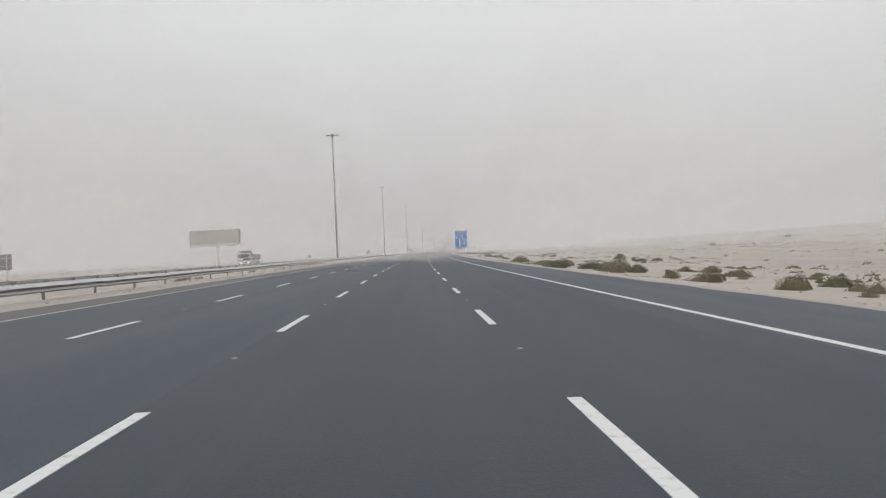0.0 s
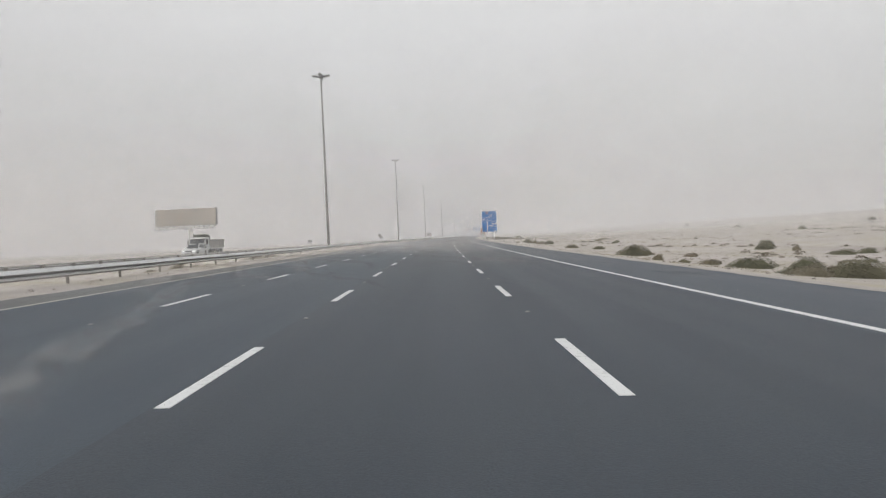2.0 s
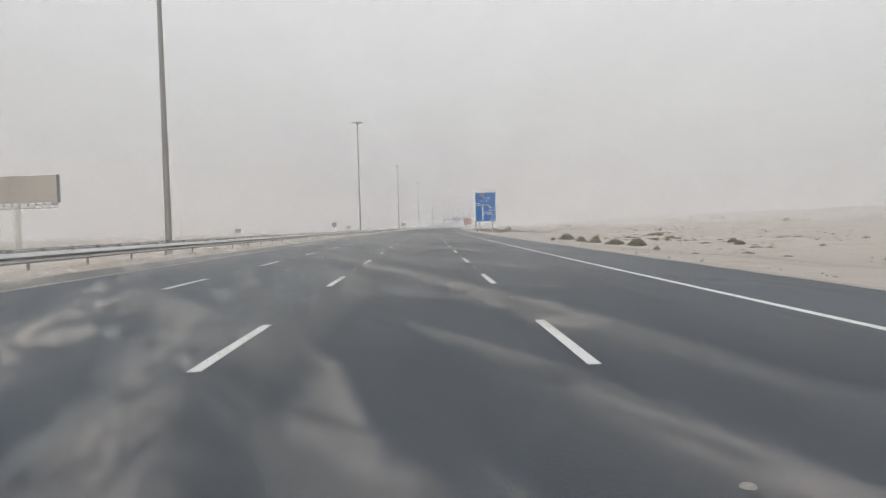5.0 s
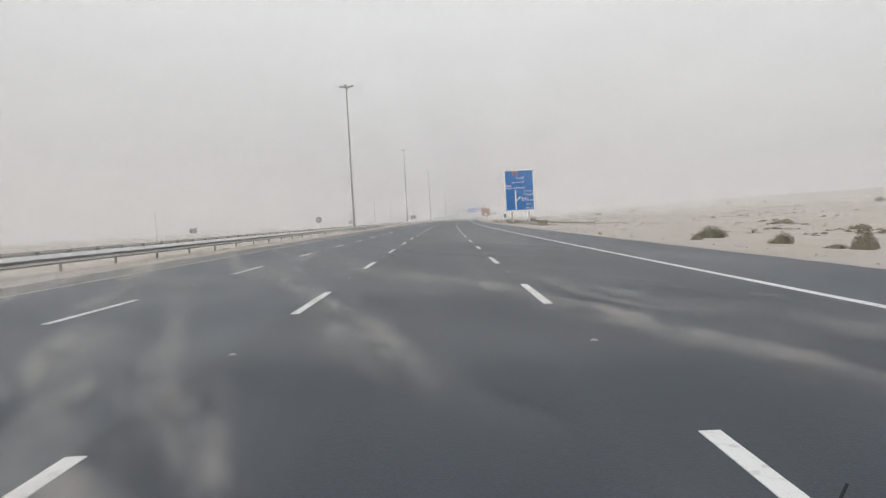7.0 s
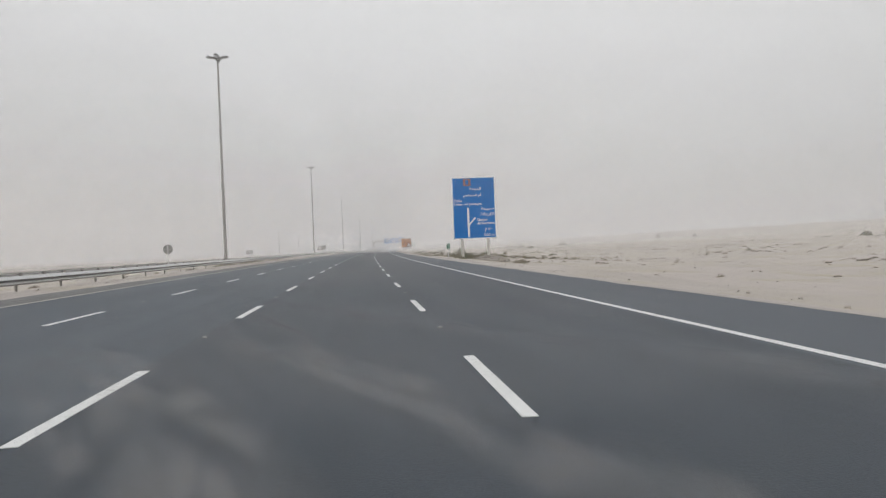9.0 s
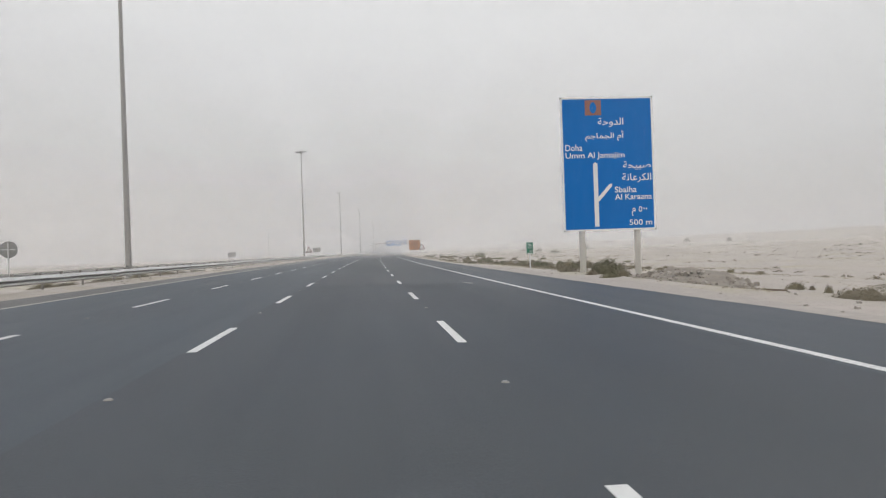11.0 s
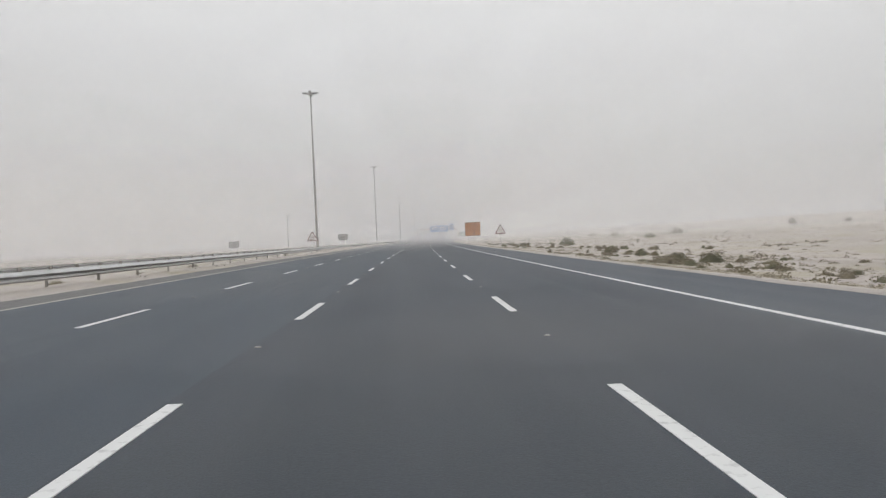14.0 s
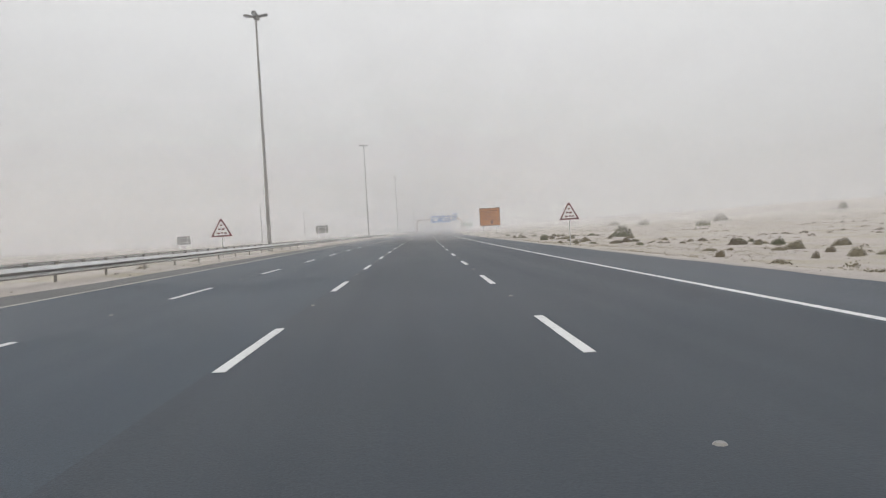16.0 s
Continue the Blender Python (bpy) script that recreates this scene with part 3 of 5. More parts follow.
def build_direction_sign():
    wide, high, low = 4.6, 6.55, 2.3
    root = tagged(new("direction_sign"), "large blue direction sign with white lettering on two pale posts", "road sign")
    panel = part("panel", one(box, (0, 0, low + high / 2), (wide, 0.05, high), 0.012), SIGN_BLUE, root)

    def put(u0, u1, v0, v1):
        return (u0 - 0.5) * wide, (u1 - 0.5) * wide, low + (1 - v1) * high, low + (1 - v0) * high

    bm = bmesh.new()
    edge = 0.085
    for x0, x1, z0, z1 in ((-wide / 2, wide / 2, low + high - edge, low + high), (-wide / 2, wide / 2, low, low + edge),
                           (-wide / 2, -wide / 2 + edge, low + edge, low + high - edge), (wide / 2 - edge, wide / 2, low + edge, low + high - edge)):
        bar(bm, x0, x1, z0, z1, -0.028)
    part("border", bm, SIGN_WHITE, panel, "white border")
    lines = (("Doha", 0.04, 0.225, 0.352, 0.4), ("Umm Al Jamajim", 0.04, 0.68, 0.412, 0.468), ("Sbaiha", 0.56, 0.8, 0.672, 0.718),
             ("Al Karaana", 0.56, 0.965, 0.728, 0.772), ("500 m", 0.71, 0.96, 0.922, 0.965),
             ("\uFE94\uFEA3\uFEED\uFEAA\uFEDF\uFE8D", 0.4, 0.68, 0.155, 0.225), ("\uFEE2\uFE9F\uFE8E\uFEE4\uFEA0\uFEDF\uFE8D \uFEE1\uFE83", 0.26, 0.68, 0.255, 0.33),
             ("\uFE94\uFEA4\uFEF4\uFE92\uFEBB", 0.66, 0.965, 0.485, 0.55), ("\uFE94\uFEE7\uFE8E\uFECB\uFEAE\uFEDC\uFEDF\uFE8D", 0.645, 0.965, 0.575, 0.645),
             ("\uFEE1 \u0665\u0660\u0660", 0.74, 0.91, 0.825, 0.895))
    for text, *uv in lines:
        lettering("lettering", text, panel, SIGN_WHITE, *put(*uv), -0.029)
    bm = bmesh.new()
    x0, x1, z0, z1 = put(0.335, 0.382, 0.485, 0.968)
    slab(bm, [(x0, z0), (x1, z0), (x1, z1 - 0.1), ((x0 + x1) / 2, z1), (x0, z1 - 0.1)], "y", -0.031, -0.026)
    ax, _, _, az = put(0.37, 0.4, 0.775, 0.8)
    bx, _, _, bz = put(0.535, 0.6, 0.648, 0.7)
    d = Vector((bx - ax, bz - az)).normalized()
    s = Vector((-d.y, d.x)) * 0.085
    tip = Vector((bx, bz))
    root_end = Vector((ax, az))
    slab(bm, [tuple(root_end - s), tuple(tip - s - d * 0.12), tuple(tip), tuple(tip + s - d * 0.12), tuple(root_end + s)], "y", -0.0325, -0.026)
    part("arrow", bm, SIGN_WHITE, panel, "white fork arrow")
    bm = bmesh.new()
    x0, x1, z0, z1 = put(0.265, 0.44, 0.022, 0.135)
    bar(bm, x0, x1, z0, z1, -0.028)
    part("badge", bm, BADGE, panel, "small faded orange route badge")
    bm = bmesh.new()
    cx, cz = (x0 + x1) / 2, (z0 + z1) / 2
    ring = [(cx + 0.17 * math.cos(math.tau * i / 16), cz + 0.28 * math.sin(math.tau * i / 16)) for i in range(16)]
    slab(bm, ring, "y", -0.034, -0.029)
    part("badge_mark", bm, SIGN_BLUE, panel, "dark oval")
    for x in (-1.36, 1.42):
        part("post", one(rod, (x, 0.2, -0.6), (x, 0.2, low + high - 0.4), 0.15, 0.15, 16), POST_PALE, root, smooth=True)
    for i in range(5):
        part("rail", one(box, (0, 0.06, low + 0.5 + i * 1.4), (wide - 0.3, 0.06, 0.08)), SIGN_BACK, root)
    for x in (-1, 1):
        for z in (low + 0.02, low + high - 0.02):
            part("corner_bracket", one(box, (x * (wide / 2 - 0.01), -0.01, z), (0.09, 0.09, 0.09), 0.015), SIGN_BACK, root)
    root.matrix_basis = place(12.0, 279.0, -0.35, -2)
    return root


def build_marker_sign():
    root = tagged(new("marker_sign"), "small green marker sign with white marks on a thin post", "road sign")
    plate = part("plate", one(box, (0, 0, 1.47), (0.43, 0.02, 0.74), 0.006), SIGN_GREEN, root)
    bm = bmesh.new()
    for x0, x1, z0, z1 in ((-0.13, 0.06, 1.69, 1.74), (-0.04, 0.14, 1.63, 1.67), (-0.14, 0.12, 1.53, 1.57), (-0.1, 0.13, 1.46, 1.49), (-0.06, 0.12, 1.27, 1.32), (-0.205, 0.205, 1.815, 1.832), (-0.21, -0.198, 1.2, 1.81), (0.198, 0.21, 1.2, 1.81)):
        bar(bm, x0, x1, z0, z1, -0.013)
    part("marks", bm, SIGN_WHITE, plate, "white bars")
    bm = bmesh.new()
    bar(bm, -0.17, 0.17, 1.115, 1.185, -0.013)
    part("number_panel", bm, SIGN_WHITE, plate, "white strip")
    part("post", one(rod, (0, 0.045, -0.4), (0, 0.045, 1.82), 0.035), GALVANISED, root)
    root.matrix_basis = place(10.15, 288.5, -0.28, 3)


def build_board_sign():
    root = tagged(new("works_sign"), "square orange roadworks board with faint writing on two posts", "road sign")
    panel = part("panel", one(box, (0, 0, 3.45), (3.75, 0.05, 3.3), 0.01), SIGN_ORANGE, root)
    bm = bmesh.new()
    for x0, x1, z0, z1 in ((-1.87, 1.87, 4.99, 5.1), (-1.87, 1.87, 1.8, 1.91), (-1.87, -1.76, 1.91, 4.99), (1.76, 1.87, 1.91, 4.99)):
        bar(bm, x0, x1, z0, z1, -0.028)
    part("border", bm, SIGN_DARK, panel, "thin dark border")
    bm = bmesh.new()
    for x0, x1, z0, z1 in ((-1.5, 1.4, 4.5, 4.62), (-1.1, 1.2, 4.22, 4.32), (-1.6, 1.6, 3.9, 3.97), (-1.0, 0.9, 3.5, 3.62), (-1.3, 1.2, 3.2, 3.28), (-1.65, 1.65, 2.95, 3.02)):
        bar(bm, x0, x1, z0, z1, -0.028)
    part("writing", bm, SIGN_DARK, panel, "faint dark bars")
    bm = bmesh.new()
    slab(bm, [(0.02, 2.35), (0.3, 2.05), (0.62, 2.35), (0.55, 2.75), (0.12, 2.72)], "y", -0.03, -0.025)
    part("symbol", bm, SIGN_DARK, panel, "dark symbol")
    for x in (-1.2, 1.2):
        part("post", one(rod, (x, 0.09, -0.7), (x, 0.09, 4.9), 0.06), POST_GREY, root)
    root.matrix_basis = place(11.95, 476.0, -0.3, -1)


def build_warning_sign():
    root = tagged(new("warning_sign"), "triangular red and white warning sign on a thin post", "road sign", "triangular warning signs")

    def tri(half, low, high, y0, y1):
        bm = bmesh.new()
        slab(bm, [(-half, low), (half, low), (0.06, high), (-0.06, high)], "y", y0, y1)
        return bm

    plate = part("plate", tri(0.72, 1.9, 3.1, -0.012, 0.012), SIGN_RED, root)
    part("face", tri(0.555, 2.0, 2.93, -0.018, -0.0125), SIGN_WHITE, plate, "white face")
    bm = bmesh.new()
    for x0, x1, z0, z1 in ((-0.07, 0.07, 2.62, 2.72), (-0.2, -0.05, 2.36, 2.46), (0.02, 0.2, 2.34, 2.46), (-0.32, -0.1, 2.1, 2.19), (-0.02, 0.1, 2.11, 2.2), (0.16, 0.34, 2.1, 2.18)):
        bar(bm, x0, x1, z0, z1, -0.021, 0.004)
    part("marks", bm, SIGN_RED, plate, "small red and dark marks")
    part("post", one(rod, (0, 0.05, -0.6), (0, 0.05, 2.9), 0.03), POST_GREY, root)
    return root


def build_sign_back(wide, high, low, label, posts):
    root = tagged(new("roadside_sign"), label, "road sign")
    part("panel", one(box, (0, 0, low + high / 2), (wide, 0.04, high), 0.01), SIGN_BACK, root)
    for z in (0.25, 0.75):
        part("rail", one(box, (0, -0.05, low + high * z), (wide - 0.2, 0.06, 0.07)), GALVANISED, root)
    for x in posts:
        part("post", one(rod, (x * wide, -0.12, -0.8), (x * wide, -0.12, low + high - 0.1), 0.05), GALVANISED, root)
    return root


def build_round_sign():
    root = tagged(new("roadside_sign"), "round sign seen from its bare grey back on one post", "road sign")
    bm = bmesh.new()
    rod(bm, (0, -0.015, 2.45), (0, 0.015, 2.45), 0.6, 0.6, 28)
    part("disc", bm, SIGN_BACK, root)
    part("rail", one(box, (0, -0.04, 2.45), (0.9, 0.05, 0.06)), GALVANISED, root)
    part("post", one(rod, (0, -0.09, -0.6), (0, -0.09, 2.9), 0.045), GALVANISED, root)
    root.matrix_basis = place(-24.9, 298.2, -0.15)


def build_gantry():
    root = tagged(new("sign_gantry"), "overhead tube gantry with blue direction panels above the lanes", "road sign")
    bm = bmesh.new()
    line = [(-9.8, -0.8), (-9.8, 4.6)]
    line += [(-7.4 - 2.4 * math.cos(math.pi / 2 * i / 6), 4.6 + 2.0 * math.sin(math.pi / 2 * i / 6)) for i in range(1, 7)]
    line += [(10.6 + 2.4 * math.sin(math.pi / 2 * i / 6), 4.6 + 2.0 * math.cos(math.pi / 2 * i / 6)) for i in range(7)] + [(13.0, -0.8)]
    for (x0, z0), (x1, z1) in zip(line, line[1:]):
        rod(bm, (x0, 0, z0), (x1, 0, z1), 0.3, 0.3, 12)
        bmesh.ops.create_uvsphere(bm, u_segments=12, v_segments=6, radius=0.3, matrix=Matrix.Translation((x1, 0, z1)))
    part("arch", bm, GANTRY_STEEL, root, "round-shouldered tube over the lanes", smooth=True)
    for x in (-9.8, 13.0):
        part("footing", one(box, (x, 0, -0.3), (1.6, 1.6, 0.9), 0.05), CONCRETE, root)
    for x in (-1.6, 2.4, 6.5, 9.4):
        part("bracket", one(box, (x, -0.2, 6.6), (0.14, 0.5, 2.6), 0.02), GANTRY_STEEL, root)
    for name, x0, x1, z0, z1 in (("panel", -2.5, 7.4, 4.9, 8.3), ("panel", 8.2, 10.7, 5.5, 9.1)):
        panel = part(name, one(box, ((x0 + x1) / 2, -0.45, (z0 + z1) / 2), (x1 - x0, 0.06, z1 - z0), 0.01), SIGN_BLUE, root, "blue panel")
        bm = bmesh.new()
        w = x1 - x0
        for a, b, c, d in ((0.06, 0.4, 0.62, 0.78), (0.5, 0.92, 0.62, 0.78), (0.1, 0.36, 0.3, 0.44), (0.55, 0.9, 0.3, 0.44)):
            bar(bm, x0 + a * w, x0 + b * w, z0 + c * (z1 - z0), z0 + d * (z1 - z0), -0.483)
        part("writing", bm, SIGN_WHITE, panel, "white bars")
    root.matrix_basis = place(0, 700.0, 0)


def build_exit_sign():
    root = tagged(new("exit_sign"), "long low green road sign on two posts", "road sign")
    panel = part("panel", one(box, (0, 0, 3.6), (6.6, 0.06, 2.5), 0.01), SIGN_GREEN, root)
    bm = bmesh.new()
    for x0, x1, z0, z1 in ((-2.6, 0.2, 4.0, 4.4), (0.6, 2.7, 4.0, 4.4), (-2.2, 2.2, 3.0, 3.4)):
        bar(bm, x0, x1, z0, z1, -0.033)
    part("writing", bm, SIGN_WHITE, panel, "white bars")
    for x in (-2.2, 2.2):
        part("post", one(rod, (x, 0.1, -0.8), (x, 0.1, 4.6), 0.1), GALVANISED, root)
    root.matrix_basis = place(16.2, 740.0, -0.4)


build_direction_sign()
build_marker_sign()
build_board_sign()
warning = build_warning_sign()
warning.matrix_basis = place(10.45, 397.0, -0.4, -2)
copy_thing(warning, place(-13.7, 396.0, -0.28, 2))
build_round_sign()
build_sign_back(2.6, 1.8, 1.75, "grey bare back of a wide sign on two posts", (-0.3, 0.3)).matrix_basis = place(-47.6, 99.0, -0.42)
build_sign_back(1.5, 0.9, 1.5, "small bare back of a sign on one post", (0.0,)).matrix_basis = place(-48.6, 297.2, -0.45)
build_sign_back(2.9, 1.75, 1.7, "grey bare back of a sign beyond the oncoming lanes", (-0.3, 0.3)).matrix_basis = place(-52.9, 502.3, -0.6)
build_sign_back(2.6, 1.65, 2.2, "grey bare back of a sign in the median", (-0.3, 0.3)).matrix_basis = place(-22.5, 498.5, -0.3)
build_gantry()
build_exit_sign()


# ---------- billboard beyond the oncoming lanes ----------
def build_billboard():
    root = tagged(new("billboard"), "wide empty beige billboard on one thick steel column", "billboard")
    panel = part("panel", one(box, (0, 0.02, 9.7), (15.4, 0.44, 4.1), 0.03), BOARD_STEEL, root)
    part("frame_edge", one(box, (7.76, 0.05, 9.7), (0.12, 0.7, 4.2)), LAMP_GREY, panel, "dark end frame")
    part("frame_edge", one(box, (-7.76, 0.05, 9.7), (0.12, 0.7, 4.2)), BOARD_STEEL, panel)
    for i in range(8):
        part("sheet", one(box, (-6.72 + i * 1.92, -0.22, 9.7), (1.9, 0.06, 4.06), 0.008), BOARD_SHEET, panel)
    part("column", one(rod, (0.7, 0.5, -0.6), (0.7, 0.5, 9.0), 0.48, 0.48, 20), POST_PALE, root, smooth=True)
    part("cross_beam", one(box, (0, 0.5, 7.4), (14.6, 0.35, 0.35)), BOARD_STEEL, root)
    part("walkway", one(box, (0, -0.75, 6.72), (16.2, 0.75, 0.1)), BOARD_STEEL, root)
    bm = bmesh.new()
    rod(bm, (-8.0, -1.1, 7.5), (8.0, -1.1, 7.5), 0.035, seg=6)
    for i in range(15):
        rod(bm, (-8.0 + i * 1.14, -1.1, 6.72), (-8.0 + i * 1.14, -1.1, 7.5), 0.035, seg=5)
    part("walkway_rail", bm, BOARD_STEEL, root)
    for i in range(12):
        x = -7.0 + i * 1.27
        bm = bmesh.new()
        rod(bm, (x, -0.5, 6.75), (x, -1.3, 7.1), 0.03, seg=6)
        box(bm, (x, -1.35, 7.2), (0.8, 0.3, 0.5), 0.05, Matrix.Rotation(radians(25), 4, "X"))
        part("flood_lamp", bm, SIGN_WHITE if i % 4 else POST_PALE, root)
    root.matrix_basis = place(-64.3, 231.8, -1.0, -4)


build_billboard()


# ---------- slender posts far beyond the oncoming lanes ----------
def build_utility_pole(lat, y, high):
    root = tagged(new("utility_pole"), "thin grey utility pole with a short arm in the haze", "utility pole", "far utility poles")
    part("shaft", one(rod, (0, 0, -0.5), (0, 0, high), 0.13, 0.07, 8), MAST_STEEL, root)
    part("arm", one(rod, (-0.1, 0, high - 0.2), (1.4, 0, high), 0.05, 0.04, 6), MAST_STEEL, root)
    root.matrix_basis = place(lat, y, ground_height(lat, y))


for lat, y, high in ((-50.0, 558.0, 12.5), (-50.0, 622.0, 11.5), (-110.0, 420.0, 11.0)):
    build_utility_pole(lat, y, high)


# ---------- vehicles ----------
def build_wheel(parent, x, y, r, wide, out):
    bm = bmesh.new()
    rod(bm, (x - wide / 2, y, r), (x + wide / 2, y, r), r, r, 22)
    bmesh.ops.bevel(bm, geom=[e for e in bm.edges if e.calc_length() < r * 0.4], offset=r * 0.08, segments=2, affect="EDGES")
    wheel = part("wheel", bm, TYRE, parent)
    bm = bmesh.new()
    rod(bm, (x + out * wide * 0.5, y, r), (x + out * (wide * 0.5 + 0.015), y, r), r * 0.62, r * 0.56, 18)
    rod(bm, (x + out * (wide * 0.5 + 0.01), y, r), (x + out * (wide * 0.5 + 0.04), y, r), r * 0.2, r * 0.16, 10)
    part("rim", bm, RIM, wheel)


def build_suv():
    """Nose towards -y, wheels on z = 0."""
    root = tagged(new("suv"), "white off-road estate car with headlamps lit in the oncoming lane", "car")
    bm = bmesh.new()
    slab(bm, [(-2.45, 0.5), (-2.5, 0.78), (-2.42, 1.06), (-1.1, 1.2), (2.35, 1.22), (2.48, 1.0), (2.45, 0.5), (1.95, 0.42), (1.9, 0.75), (1.5, 0.9), (1.1, 0.75), (1.05, 0.42),
              (-1.05, 0.42), (-1.1, 0.75), (-1.5, 0.9), (-1.9, 0.75), (-1.95, 0.42)], "x", -0.96, 0.96, 0.05)
    body = part("body", bm, CAR_WHITE, root)
    bm = bmesh.new()
    low, high = (-1.15, 2.3, 0.9), (-0.4, 2.05, 0.74)
    a = [bm.verts.new(p) for p in ((-low[2], low[0], 1.18), (low[2], low[0], 1.18), (low[2], low[1], 1.2), (-low[2], low[1], 1.2))]
    b = [bm.verts.new(p) for p in ((-high[2], high[0], 1.84), (high[2], high[0], 1.84), (high[2], high[1], 1.86), (-high[2], high[1], 1.86))]
    bm.faces.new(b)
    bm.faces.new(a[::-1])
    for i in range(4):
        bm.faces.new((a[i], a[(i + 1) % 4], b[(i + 1) % 4], b[i]))
    bmesh.ops.bevel(bm, geom=list(bm.edges), offset=0.05, segments=2, affect="EDGES")
    part("cabin", bm, CAR_WHITE, root)

    def pane(points, push):
        bm = bmesh.new()
        v = [bm.verts.new(Vector(p) + Vector(push)) for p in points]
        f = bm.faces.new(v)
        g = bmesh.ops.extrude_face_region(bm, geom=[f])
        bmesh.ops.translate(bm, vec=-2 * Vector(push), verts=[q for q in g["geom"] if isinstance(q, bmesh.types.BMVert)])
        bmesh.ops.recalc_face_normals(bm, faces=bm.faces)
        return bm

    part("windscreen", pane(((-0.8, -1.08, 1.26), (0.8, -1.08, 1.26), (0.68, -0.47, 1.79), (-0.68, -0.47, 1.79)), (0, -0.012, 0.01)), GLASS, root)
    for s in (-1, 1):
        for y0, y1, t0, t1 in ((-0.85, 0.12, -0.36, 0.12), (0.22, 1.15, 0.22, 1.1), (1.25, 2.1, 1.2, 1.95)):
            part("side_window", pane(((s * 0.885, y0, 1.28), (s * 0.885, y1, 1.28), (s * 0.765, t1, 1.76), (s * 0.765, t0, 1.76)), (s * 0.014, 0, 0.003)), GLASS, root)
        part("mirror", one(box, (s * 1.05, -0.75, 1.25), (0.2, 0.12, 0.18), 0.03), CAR_WHITE, root)
        part("headlamp", one(box, (s * 0.72, -2.46, 0.88), (0.38, 0.08, 0.17), 0.02), HEADLAMP, root, "lit headlamp")
        part("wheel_arch", one(box, (s * 0.975, -1.5, 0.93), (0.04, 1.0, 0.06), 0.01), CHASSIS, root)
        part("wheel_arch", one(box, (s * 0.975, 1.5, 0.93), (0.04, 1.0, 0.06), 0.01), CHASSIS, root)
        for y in (-1.5, 1.5):
            build_wheel(root, s * 0.82, y, 0.4, 0.27, s)
    part("grille", one(box, (0, -2.49, 0.88), (0.92, 0.05, 0.2), 0.015), LAMP_GREY, root, "grey grille")
    part("bumper", one(box, (0, -2.5, 0.58), (1.86, 0.14, 0.26), 0.04), CAR_WHITE, root)
    part("lower_grille", one(box, (0, -2.565, 0.56), (1.0, 0.03, 0.12), 0.01), CHASSIS, root)
    part("roof_rail", one(box, (0.66, 0.8, 1.9), (0.05, 2.2, 0.05), 0.01), RIM, root)
    part("roof_rail", one(box, (-0.66, 0.8, 1.9), (0.05, 2.2, 0.05), 0.01), RIM, root)
    root.matrix_basis = place(-34.2, 156.5, opposite_height(-34.2))


